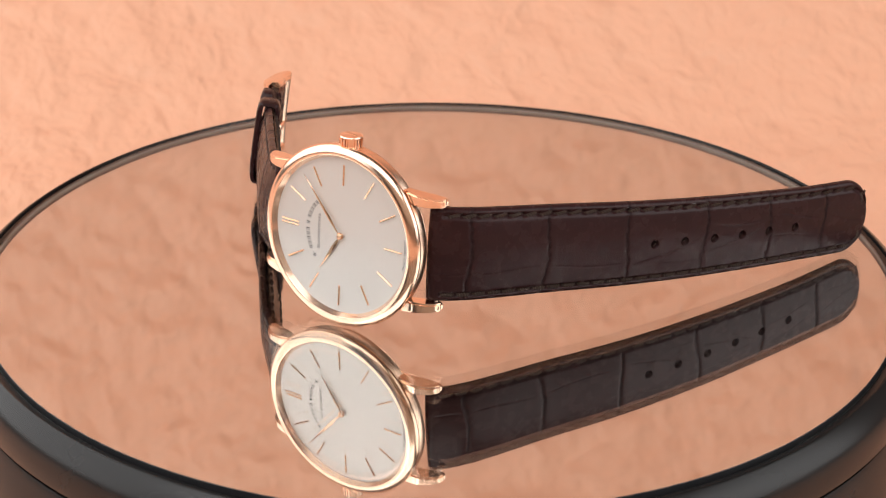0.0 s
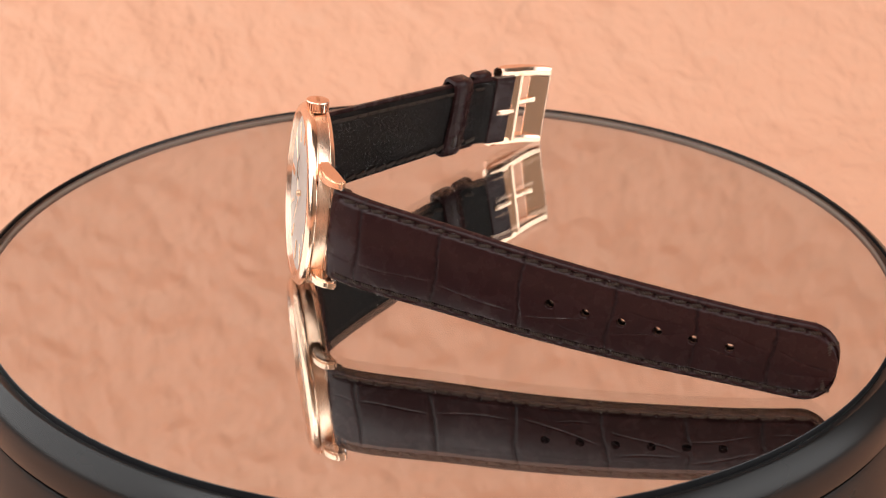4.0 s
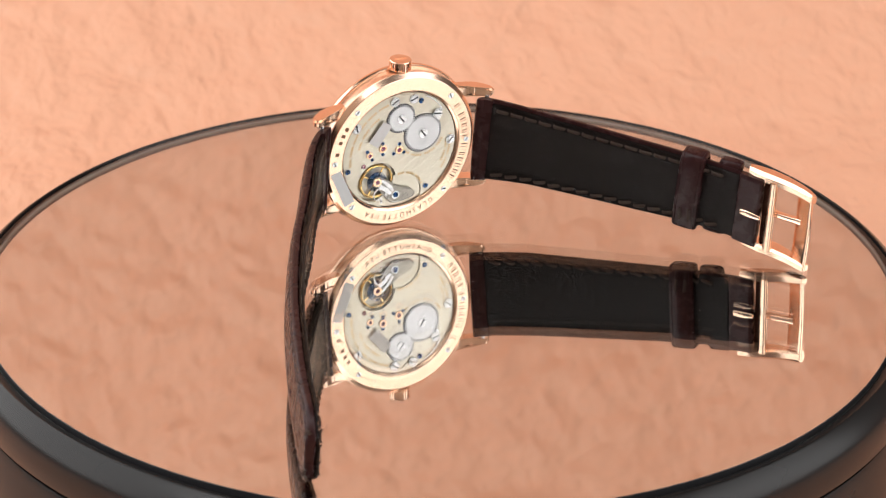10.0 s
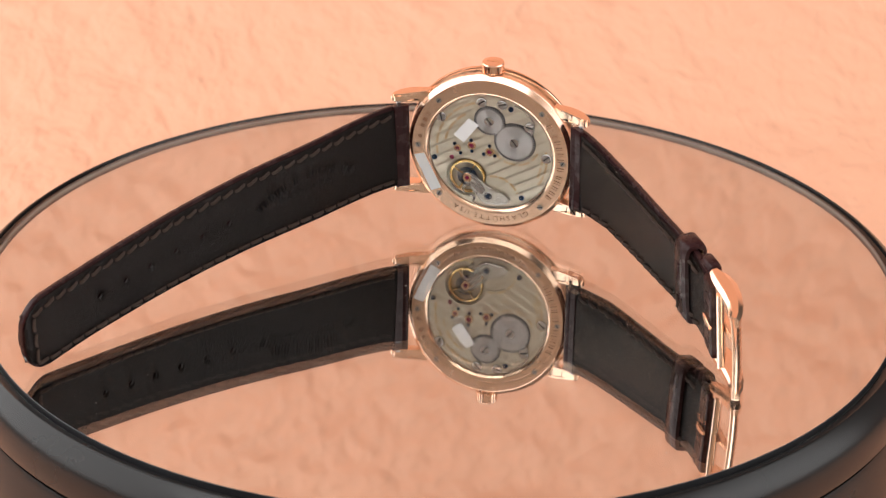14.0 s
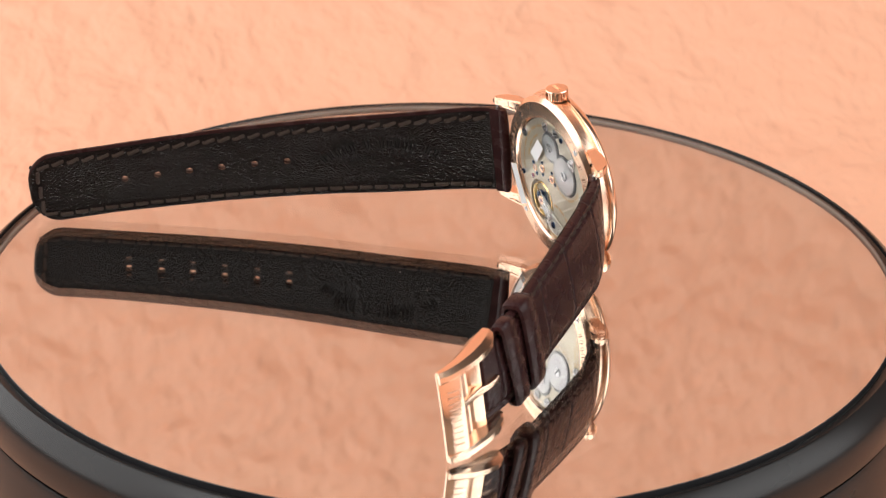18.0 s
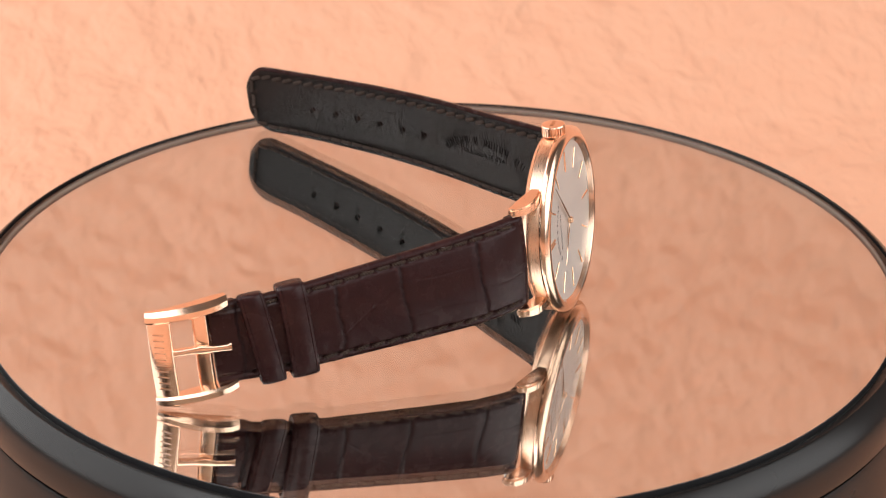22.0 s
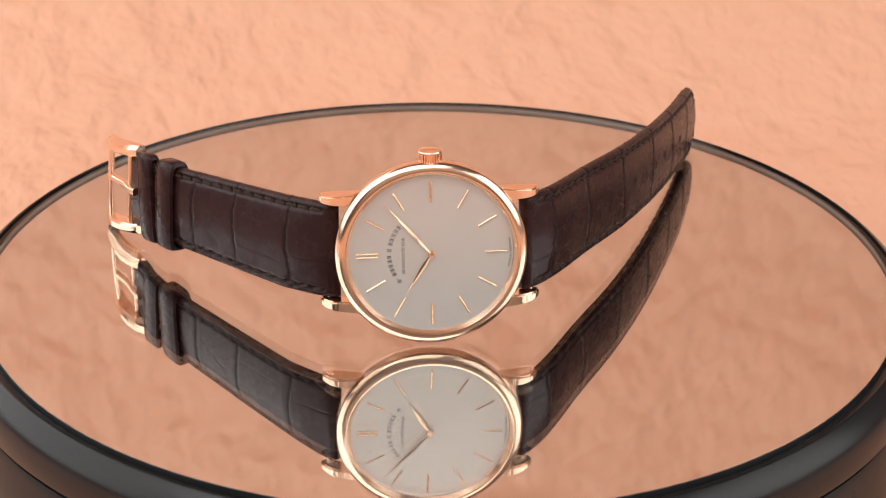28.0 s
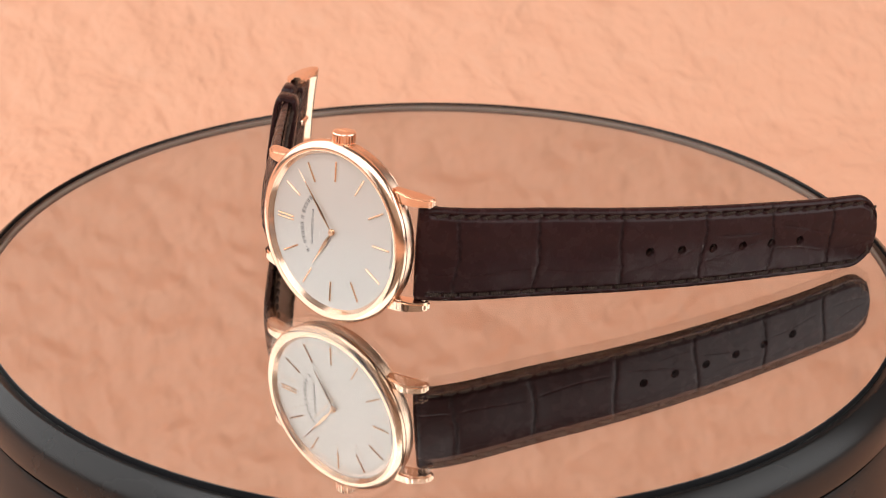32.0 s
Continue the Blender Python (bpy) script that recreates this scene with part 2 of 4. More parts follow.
def build_setting():
    # one sheet of crumpled paper: level under the turntable, then swept up behind it
    rows = []
    profile = [(-1.3, -0.045), (-0.6, -0.045)]
    profile += [(-0.6 + 0.02 * i, -0.045) for i in range(1, 39)]
    radius = 0.24
    for i in range(1, 31):
        a = math.pi / 2 * i / 30
        profile.append((0.16 + radius * math.sin(a), -0.045 + radius * (1 - math.cos(a))))
    profile += [(0.40, 0.195 + 0.02 * i) for i in range(1, 53)]
    verts, faces = [], []
    xs = [-0.45 + 0.9 * i / 60 for i in range(61)]
    for k, (y, z) in enumerate(profile):
        for x in xs:
            h = 0.0035 * noise.noise((x * 7, y * 7 + z * 5, 1.3)) + 0.0015 * noise.noise((x * 23, y * 23 + z * 20, 4.1))
            calm = min(1.0, max(0.0, (math.hypot(x, y) - 0.12) / 0.1))
            if y > 0.3:
                verts.append((x, y - h * calm, z + h * 0.3))
            else:
                verts.append((x, y, z + h * calm))
    n = len(xs)
    for k in range(len(profile) - 1):
        for i in range(n - 1):
            faces.append((k * n + i, k * n + i + 1, (k + 1) * n + i + 1, (k + 1) * n + i))
    mesh = bpy.data.meshes.new("backdrop")
    mesh.from_pydata(verts, [], faces)
    mesh.materials.append(PAPER)
    mesh.shade_smooth()
    tagged(new("backdrop", mesh), "copper-orange crumpled paper sheet swept up behind the turntable", "backdrop", kind="structure")

    def slab(name, size, place, mat, label, category):
        mesh = to_mesh(name, moved(box(size[0] * 1000, size[1] * 1000, size[2] * 1000), Matrix.Translation(Vector(place) * 1000)), mat)
        tagged(new(name, mesh), label, category, kind="structure")

    slab("floor", (2.9, 2.9, 0.1), (0, 0, -0.75), WALL, "warm grey studio floor", "floor")
    slab("ceiling", (2.9, 2.9, 0.1), (0, 0, 1.55), WALL, "warm grey studio ceiling", "ceiling")
    slab("wall_north", (2.9, 0.1, 2.2), (0, 1.4, 0.4), WALL, "warm grey studio wall", "wall")
    slab("wall_south", (2.9, 0.1, 2.2), (0, -1.5, 0.4), DARK_WALL, "tan studio wall behind the camera", "wall")
    slab("wall_east", (0.1, 2.8, 2.2), (1.4, 0, 0.4), WALL, "warm grey studio wall", "wall")
    slab("wall_west", (0.1, 2.8, 2.2), (-1.4, 0, 0.4), WALL, "warm grey studio wall", "wall")


def build_turntable():
    stand = new("turntable")
    tagged(stand, "round black display turntable with a mirror glass top", "turntable")
    stand.location = (0, 0, -0.045)
    lift = (0, 0, -45.0)
    part("base", closed([(0.001, -45), (97, -45), (100, -44), (102, -41), (102.4, -14), (101.6, -12.2), (99, -11.8), (0.001, -11.8)], 160),
         BLACK_PLASTIC, stand, "glossy black round base", shift=lift)
    platter = part("platter", closed([(0.001, -11.4), (101.2, -11.4), (102.3, -10.9), (102.7, -10.0), (102.65, -6.0), (102.45, -4.9), (101.9, -3.6), (101.0, -2.3), (100.1, -1.35),
                                      (99.3, -0.72), (99.05, -0.52), (98.8, -0.42), (98.6, -0.5), (98.45, -0.75), (98.35, -1.1), (97.7, -1.25), (96.95, -1.25), (96.8, -1.4), (96.75, -3.2), (0.001, -3.2)], 200),
                   BLACK_PLASTIC, stand, "black rotating platter with a rounded rim", shift=lift)
    n = 200
    geo = closed([(0.001, -3.0), (96.5, -3.0), (96.6, -2.9), (96.6, -1.55), (96.6, -0.12), (96.5, 0.0), (0.001, 0.0)], n)
    slots = [1 if max(geo[0][i][2] for i in f) < -2.95 else 0 if min(math.hypot(*geo[0][i][:2]) for i in f) < 96.4 else
             3 if min(geo[0][i][2] for i in f) > -1.6 else 2 for f in geo[1]]
    part("mirror_glass", geo, [GLASS, MIRROR, GROUND_EDGE, BLACK_SATIN], platter, "clear glass disc silvered on its underside", shift=lift, slots=slots, sharp=8)
    # a little dust on the glass
    rnd = random.Random(12)
    specks = []
    for i in range(34):
        r, a, size = 92 * math.sqrt(rnd.random()), rnd.uniform(0, 6.28), rnd.uniform(0.06, 0.16)
        specks.append(moved(box(size * rnd.uniform(0.8, 2.2), size, size, 0.02), Matrix.Translation((r * math.cos(a), r * math.sin(a), 0.05)) @ Matrix.Rotation(rnd.uniform(0, 3), 4, "Z")))
    tagged(part("dust", merge(*specks), DUST, platter, shift=lift), "pale dust specks on the glass", kind="stuff")
    return platter


# ------------------------------------------------------------------ the watch


def case_parts(watch):
    bezel = [(16.6, -1.05), (16.42, -0.93), (16.95, -0.15), (17.12, 0.08), (17.4, 0.16), (18.0, 0.06), (18.6, -0.25), (19.05, -0.7), (19.28, -1.15), (19.3, -1.5), (19.15, -1.85),
             (18.8, -1.97), (17.2, -1.97), (16.95, -1.6)]
    part("bezel", closed(bezel, 180), GOLD, watch, "polished rose gold rounded bezel")
    part("case_band", closed([(17.0, -1.98), (18.65, -1.98), (18.72, -2.08), (18.72, -4.4), (18.62, -4.52), (17.0, -4.52)], 180), GOLD_SATIN, watch, "brushed rose gold case side")
    back = closed([(17.0, -4.53), (18.55, -4.53), (18.62, -4.65), (17.75, -5.5), (17.6, -5.58), (14.75, -5.62), (14.55, -5.58), (14.15, -5.3), (14.05, -5.2), (13.95, -4.6)], 180)
    flat = [int(max(back[0][i][2] for i in f) < -5.5 and min(math.hypot(*back[0][i][:2]) for i in f) > 14.5) for f in back[1]]
    case_back = part("case_back", back, [GOLD, GOLD_FACED], watch, "rose gold display back ring with a polished bevel", sharp=12, slots=flat)
    part("crystal", revolve([(16.8, -0.15), (16.75, 0.1), (15.5, 0.22), (12, 0.33), (7, 0.42), (0, 0.45)], 96), CRYSTAL, watch, "clear domed sapphire crystal").visible_shadow = False
    part("back_crystal", revolve([(14.12, -5.3), (13.9, -5.42), (9, -5.45), (0, -5.46)], 96), CRYSTAL, watch, "clear sapphire back window").visible_shadow = False
    # the four lugs: curved horns with flat ends
    side = [(13.5, -2.05), (17.2, -2.0), (19.2, -2.45), (20.8, -3.4), (21.9, -4.7), (22.25, -5.7), (22.1, -6.6), (21.4, -6.95), (20.4, -6.7), (19.0, -5.9),
            (17.6, -5.0), (13.5, -4.4)]
    for sx in (-1, 1):
        for sy in (-1, 1):
            y0, y1 = (10.2, 12.15) if sy > 0 else (-12.15, -10.2)
            geo = extrude([(sx * x, z) for x, z in side], y0, y1, 0.55, 4)
            geo = [(x, y + sy * 0.12 * (20.0 - abs(x)) * (abs(y) > 11.2), z) for x, z, y in geo[0]], geo[1]
            part("lug", geo, GOLD, watch, "polished rose gold lug")
    for sx in (-1, 1):
        bar = moved(revolve([(0, -10.6), (0.5, -10.6), (0.5, 10.6), (0, 10.6)], 16), Matrix.Translation((sx * 20.4, 0, -6.3)) @ pose(0, 0, 0, 90))
        part("spring_bar", bar, STEEL, watch, "steel spring bar")

    def flutes(a, r, z):
        k = 24 * a / (2 * math.pi) % 1
        return r - (0.5 if 0.28 < k < 0.72 else 0.0) if 19.1 < z < 20.9 and r > 2 else r

    crown = moved(revolve([(0, 17.6), (1.2, 17.6), (1.2, 18.7), (1.7, 18.72), (2.2, 18.85), (2.42, 19.05), (2.42, 19.15), (2.42, 20.85), (2.42, 20.95), (2.28, 21.17), (1.85, 21.28), (0, 21.42)], 300, flutes),
                  Matrix.Translation((0.15, 0, -2.75)) @ pose(0, 0, 0, -90))
    crown = part("crown", crown, GOLD, watch, "fluted rose gold winding crown")
    for i in range(5):
        part("emblem_bar", box(0.32, 0.06, 0.9 - 0.1 * abs(i - 2), 0.02), GOLD_HAND, crown, at=Matrix.Translation((0.15 + 0.55 * (i - 2), 21.42 - 0.02 * abs(i - 2), -2.75)))
    return case_back


def hand_geo(length, width):
    """A lance hand along +x: narrow root, widest at a quarter, fine tip, with a ridge."""
    stations = [(0.55, 0.22), (length * 0.18, width * 0.72), (length * 0.3, width), (length * 0.5, width * 0.78), (length * 0.8, width * 0.36), (length, 0.05)]
    verts, faces = [], []
    for x, w in stations:
        verts += [(x, -w / 2, 0), (x, 0, 0.13), (x, w / 2, 0), (x, 0, -0.02)]
    for k in range(len(stations) - 1):
        for i in range(4):
            faces.append((4 * k + i, 4 * k + (i + 1) % 4, 4 * k + 4 + (i + 1) % 4, 4 * k + 4 + i))
    faces += [(0, 1, 2, 3), tuple(4 * len(stations) - 4 + i for i in (3, 2, 1, 0))]
    ring = revolve([(0, -0.03), (0.62, -0.03), (0.74, 0.05), (0.68, 0.14), (0.0, 0.14)], 32)
    return merge((verts, faces), ring)


def dial_parts(watch):
    dial = part("dial", closed([(0.001, -1.35), (16.9, -1.35), (16.9, -0.98), (16.8, -0.95), (0.001, -0.95)], 128), DIAL, watch, "silvered white dial", sharp=8)
    bar = to_mesh("hour_marker", extrude([(-0.23, -0.0), (0.23, 0.0), (0.2, 0.14), (0.0, 0.3), (-0.2, 0.14)], -2.15, 2.15, 0.03, 1), GOLD_HAND)
    turn = Matrix(((0, 0, 1, 0), (1, 0, 0, 0), (0, 1, 0, 0), (0, 0, 0, 1)))
    for h in range(1, 13):
        a = math.radians(180 - 30 * h)
        for off in ((-0.36, 0.36) if h == 12 else (0.0,)):
            p = Vector((12.95 * math.cos(a) - off * math.sin(a), 12.95 * math.sin(a) + off * math.cos(a), -0.95))
            part("hour_marker", bar, None, dial, at=Matrix.Translation(p) @ Matrix.Rotation(a, 4, "Z") @ turn)
    for name, tip, width, z in (("hour_hand", (-4.95, -8.0), 0.9, -0.62), ("minute_hand", (-9.5, 11.1), 0.72, -0.36)):
        a, length = math.atan2(tip[1], tip[0]), math.hypot(*tip)
        part(name, moved(hand_geo(length, width), Matrix.Translation((0, 0, z)) @ Matrix.Rotation(a, 4, "Z")), GOLD_HAND, watch, "slender rose gold lance hand")
    hub = revolve([(0, -0.9), (0.6, -0.9), (0.62, -0.12), (0.52, 0.0), (0.34, -0.01), (0.26, -0.1), (0.2, -0.1), (0.16, -0.03), (0, -0.02)], 32)
    part("hand_cap", hub, GOLD_HAND, watch, "rose gold centre cap")
    # maker's name: one plain bar a letter, on an arc round the dial's centre line
    centre, radius = Vector((0.55, -0.05)), 9.05
    widths = (0.7, 0.25, 0.0, 0.65, 0.72, 0.74, 0.74, 0.66, 0.0, 0.78, 0.0, 0.58, 0.72, 0.74, 0.74, 0.64)
    total = sum(w + 0.2 if w else 0.42 for w in widths)
    span, at = math.radians(84), 0.0
    for w in widths:
        step = w + 0.2 if w else 0.42
        if w:
            a = math.radians(180) + span / 2 - span * (at + step / 2) / total
            p = Vector((centre.x + radius * math.cos(a), centre.y + radius * math.sin(a), -0.93))
            glyph = merge(moved(box(0.9, 0.2, 0.02), Matrix.Translation((0, -w * 0.25, 0))), moved(box(0.9, 0.12, 0.02), Matrix.Translation((0, w * 0.25, 0)))) if w > 0.3 else box(0.2, 0.2, 0.02)
            part("lettering_bar", glyph, INK, dial, at=Matrix.Translation(p) @ Matrix.Rotation(a, 4, "Z"))
        at += step

    def upward(x0, y0):
        return lambda s: Matrix.Translation((x0, y0 + s, -0.935)) @ Matrix.Rotation(math.pi / 2, 4, "Z")

    geo, run = letters("GLASHÜTTE I/SA", 0.88, upward(-5.35, 0))
    geo = [(x, (y - run / 2) * 7.75 / run - 0.25, z) for x, y, z in geo[0]], geo[1]
    part("place_lettering", geo, INK, dial, "small black printed lettering")

    def along_edge(s):
        a = (s - 3.2) / 15.75 - 0.015
        return Matrix.Translation((16.1 * math.cos(a), 16.1 * math.sin(a), -0.935)) @ Matrix.Rotation(a + math.pi / 2, 4, "Z")

    _, run = letters("MADE IN GERMANY", 0.6, lambda s: Matrix.Translation((s, 0, 0)))
    k = 6.4 / run
    geo, _ = letters("MADE IN GERMANY", 0.6, lambda s: along_edge(s * k))
    part("origin_lettering", geo, INK, dial, "tiny black printed lettering")
    return dial


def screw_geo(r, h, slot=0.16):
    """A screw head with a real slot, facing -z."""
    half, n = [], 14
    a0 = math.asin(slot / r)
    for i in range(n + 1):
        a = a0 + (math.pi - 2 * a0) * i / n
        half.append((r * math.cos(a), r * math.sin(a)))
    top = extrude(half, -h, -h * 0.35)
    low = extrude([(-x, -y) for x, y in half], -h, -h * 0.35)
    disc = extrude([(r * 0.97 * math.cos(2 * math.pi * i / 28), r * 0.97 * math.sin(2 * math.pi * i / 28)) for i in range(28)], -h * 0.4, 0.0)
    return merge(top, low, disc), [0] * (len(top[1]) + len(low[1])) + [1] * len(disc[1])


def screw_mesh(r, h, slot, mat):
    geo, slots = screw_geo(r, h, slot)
    # the slot's floor is coloured near-black to paint in its shade
    return to_mesh("screw", geo, [mat, STEEL_SHADE], slots=slots)


def gear_geo(radius, teeth, z0, z1):
    outline = []
    for i in range(teeth):
        for f, r in ((0.0, radius - 0.6), (0.3, radius - 0.56), (0.42, radius), (0.72, radius), (0.84, radius - 0.56)):
            a = 2 * math.pi * (i + f) / teeth
            outline.append((r * math.cos(a), r * math.sin(a)))
    return extrude(outline, z0, z1)


def movement_parts(watch, case_back):
    plate_z = -4.85
    part("main_plate", closed([(0.001, -3.9), (13.95, -3.9), (13.95, -3.6), (0.001, -3.6)], 96), SHADOWY, watch, "recessed lower movement plate")
    # three-quarter plate with slanted ribs, open round the balance and stepped down under its cock
    step, rad = 0.12, 13.85
    tilt = math.radians(31)
    nx = int(2 * rad / step) + 1

    def over_balance(x, y, r):
        return math.hypot(x - 5.3, y + 6.9) < r

    def inside(x, y):
        return math.hypot(x, y) < rad and not over_balance(x, y, 4.75) and math.hypot(x + 1.0, y + 11.3) > 5.1

    def on_step(x, y):
        return math.hypot(x, y) < rad - 0.1 and not over_balance(x, y, 4.3) and math.hypot(x + 1.0, y + 11.3) < 5.4

    def height(x, y):
        u = (x * math.sin(tilt) + y * math.cos(tilt)) / 2.2
        f = u % 1.0
        return plate_z - 0.055 * (f / 0.82 if f < 0.82 else (1 - f) / 0.18)

    def plate_geo(within, top, thick):
        index, verts, faces = {}, [], []

        def vert(i, j, up):
            key = (i, j, up)
            if key not in index:
                x, y = -rad + i * step, -rad + j * step
                index[key] = len(verts)
                verts.append((x, y, top(x, y) if up else plate_z + thick))
            return index[key]

        cells = {(i, j) for i in range(nx) for j in range(nx) if within(-rad + (i + 0.5) * step, -rad + (j + 0.5) * step)}
        for i, j in sorted(cells):
            faces.append((vert(i, j, 1), vert(i, j + 1, 1), vert(i + 1, j + 1, 1), vert(i + 1, j, 1)))
            for di, dj, a, b in ((-1, 0, (i, j), (i, j + 1)), (1, 0, (i + 1, j), (i + 1, j + 1)), (0, -1, (i, j), (i + 1, j)), (0, 1, (i, j + 1), (i + 1, j + 1))):
                if (i + di, j + dj) not in cells:
                    faces.append((vert(*a, 1), vert(*b, 1), vert(*b, 0), vert(*a, 0)))
        return verts, faces

    plate = part("three_quarter_plate", plate_geo(inside, height, 0.7), GERMAN_SILVER, watch, "ribbed untreated german silver plate", sharp=60)
    part("lower_step", plate_geo(on_step, lambda x, y: plate_z + 0.3, 0.75), GERMAN_SILVER, watch, "stepped-down german silver plate", sharp=60)
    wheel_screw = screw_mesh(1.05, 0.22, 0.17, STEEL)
    for name, c, r, teeth in (("crown_wheel", (0.25, 7.85), 3.4, 38), ("ratchet_wheel", (-5.43, 3.36), 4.55, 52)):
        wheel = part(name, moved(gear_geo(r, teeth, -5.2, plate_z + 0.1), Matrix.Translation((*c, 0))), STEEL_SNAILED, watch, "snailed steel winding wheel", sharp=20)
        # added dark ring on the plate, painting the shade between the teeth
        part("wheel_gap_shade", moved(closed([(r - 0.85, -4.94), (r + 0.12, -4.94), (r + 0.16, -4.8), (r - 0.85, -4.8)], 64), Matrix.Translation((*c, 0))), STEEL_SHADE, plate, "dark ring painted as shade under the wheel teeth")
        part("screw", wheel_screw, None, wheel, at=Matrix.Translation((*c, -5.2)) @ Matrix.Rotation(0.9, 4, "Z"))
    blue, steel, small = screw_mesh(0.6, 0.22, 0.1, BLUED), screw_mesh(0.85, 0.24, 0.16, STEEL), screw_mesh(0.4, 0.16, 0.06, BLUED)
    spin = random.Random(5)
    for x, y in ((-4.5, 11.36), (12.7, -2.9), (-7.15, -10.18)):
        part("blued_screw", blue, None, plate, "blued steel screw", at=Matrix.Translation((x, y, -4.9)) @ Matrix.Rotation(spin.random() * 6, 4, "Z"))
    pocket = to_mesh("screw_ring", closed([(0.88, -0.2), (0.96, -0.24), (1.12, -0.22), (1.18, -0.05), (1.18, 0.1), (0.88, 0.1)], 32), STEEL)
    for x, y, z in ((2.05, 12.2, -4.98), (11.15, 7.4, -4.98), (-12.6, 0.5, -4.98), (-8.75, 7.6, -5.12), (-2.6, 12.25, -5.1)):
        part("screw", steel, None, plate, "steel screw", at=Matrix.Translation((x, y, z)) @ Matrix.Rotation(spin.random() * 6, 4, "Z"))
        part("screw_ring", pocket, None, plate, at=Matrix.Translation((x, y, z)))
    # click work beside the ratchet wheel: bridge, lever and the curved spring along the edge
    part("click_bridge", extrude([(0.9, 13.5), (-1.3, 12.1), (-2.6, 11.4), (-3.7, 12.1), (-4.3, 12.9), (-2.4, 13.45)], -5.12, -4.85, 0.05), GERMAN_SILVER, watch, "german silver click bridge")
    part("click", extrude([(-7.9, 8.5), (-8.7, 8.9), (-9.5, 8.7), (-9.9, 7.6), (-9.7, 6.4), (-9.2, 5.7), (-8.8, 6.4), (-7.9, 7.0)], -5.16, -4.9, 0.06), STEEL, watch, "polished steel click")
    curl = [(-5.3, 12.4), (-6.7, 11.8), (-8.2, 10.7), (-9.3, 9.4), (-9.9, 8.2)]
    rings = []
    for k, (x, y) in enumerate(curl):
        a, b = curl[max(0, k - 1)], curl[min(len(curl) - 1, k + 1)]
        side = Vector((a[1] - b[1], b[0] - a[0], 0)).normalized()
        rings.append([tuple(Vector((x, y, -5.1)) + side * u + Vector((0, 0, v))) for u, v in ((-0.12, 0.1), (-0.12, -0.06), (0.12, -0.06), (0.12, 0.1))])
    part("click_spring", sweep(rings), STEEL, watch, "thin curved steel spring")
    for x, y in ((1.53, -0.54), (-1.0, -0.6), (0.2, 1.68), (4.38, 2.48), (4.2, -0.19), (8.13, 1.13), (6.78, -1.0)):
        part("chaton_screw", small, None, plate, at=Matrix.Translation((x, y, -4.9)) @ Matrix.Rotation(spin.random() * 6, 4, "Z"))
    chaton = to_mesh("chaton", closed([(0.5, -0.12), (0.56, -0.26), (0.92, -0.26), (1.0, -0.14), (1.0, 0.1), (0.5, 0.1)], 32), GOLD_HAND)
    stone = to_mesh("jewel", revolve([(0, -0.1), (0.13, -0.1), (0.16, -0.16), (0.46, -0.16), (0.54, -0.06), (0.54, 0.1), (0, 0.1)], 28), RUBY)
    for x, y, k in ((0.2, 0.2, 1), (4.29, 1.2, 1), (7.5, 0.13, 0.8), (8.78, -2.37, 0)):
        if k:
            setting = part("chaton", chaton, None, plate, "gold jewel setting", at=Matrix.Translation((x, y, -4.9)) @ Matrix.Diagonal((k, k, 1, 1)))
            ob = new("jewel", stone)
            ob.parent = setting
        else:
            part("jewel", stone, None, plate, "ruby bearing", at=Matrix.Translation((x, y, -4.9)))
    # balance wheel under its engraved cock
    hub = Matrix.Translation((5.3, -6.8, -4.45))
    balance = part("balance_wheel", moved(closed([(3.55, -0.3), (3.72, -0.34), (3.85, -0.26), (4.0, -0.34), (4.1, -0.2), (4.1, 0.25), (3.55, 0.25)], 72), hub), GILT, watch, "gilt balance wheel")
    part("spoke", moved(merge(box(7.7, 0.35, 0.2), box(0.35, 7.7, 0.2)), hub @ Matrix.Rotation(0.5, 4, "Z")), GILT, balance)
    coil = []
    for i in range(150):
        a = 2 * math.pi * i / 22
        r = 0.7 + 1.7 * i / 150
        coil.append([(5.3 + (r + u) * math.cos(a), -6.8 + (r + u) * math.sin(a), -4.75 + w) for u, w in ((-0.04, -0.1), (0.04, -0.1), (0.04, 0.1), (-0.04, 0.1))])
    part("hairspring", sweep(coil), BLUED, balance, "fine coiled hairspring")
    outline = [(4.2, -5.9), (5.2, -5.5), (6.2, -6.0), (6.4, -7.0), (5.7, -7.9), (4.7, -8.9), (3.5, -10.5), (1.9, -12.5), (0.6, -12.9), (-1.8, -12.75), (-4.1, -12.15), (-4.65, -11.3), (-3.4, -9.9), (-1.6, -9.4), (-0.1, -8.8), (1.2, -8.0), (2.3, -7.0)]
    cock = part("balance_cock", extrude(outline, -5.15, -4.75, 0.12), SILVER_ENGRAVED, watch, "hand-engraved silver balance cock")
    mid = Vector((sum(x for x, y in outline), sum(y for x, y in outline))) / len(outline)
    border = []
    for k, (x, y) in enumerate(outline + outline[:1]):
        inner = Vector((x, y)) + (mid - Vector((x, y))).normalized() * 0.32
        out = (Vector((x, y)) - mid).normalized()
        border.append([(inner.x + out.x * u, inner.y + out.y * u, -5.15 + v) for u, v in ((-0.1, 0.03), (0.0, -0.05), (0.1, 0.03))])
    part("engraved_border", sweep(border), STEEL, cock)
    part("screw", blue, None, cock, "blued steel screw", at=Matrix.Translation((0.45, -10.85, -5.12)))
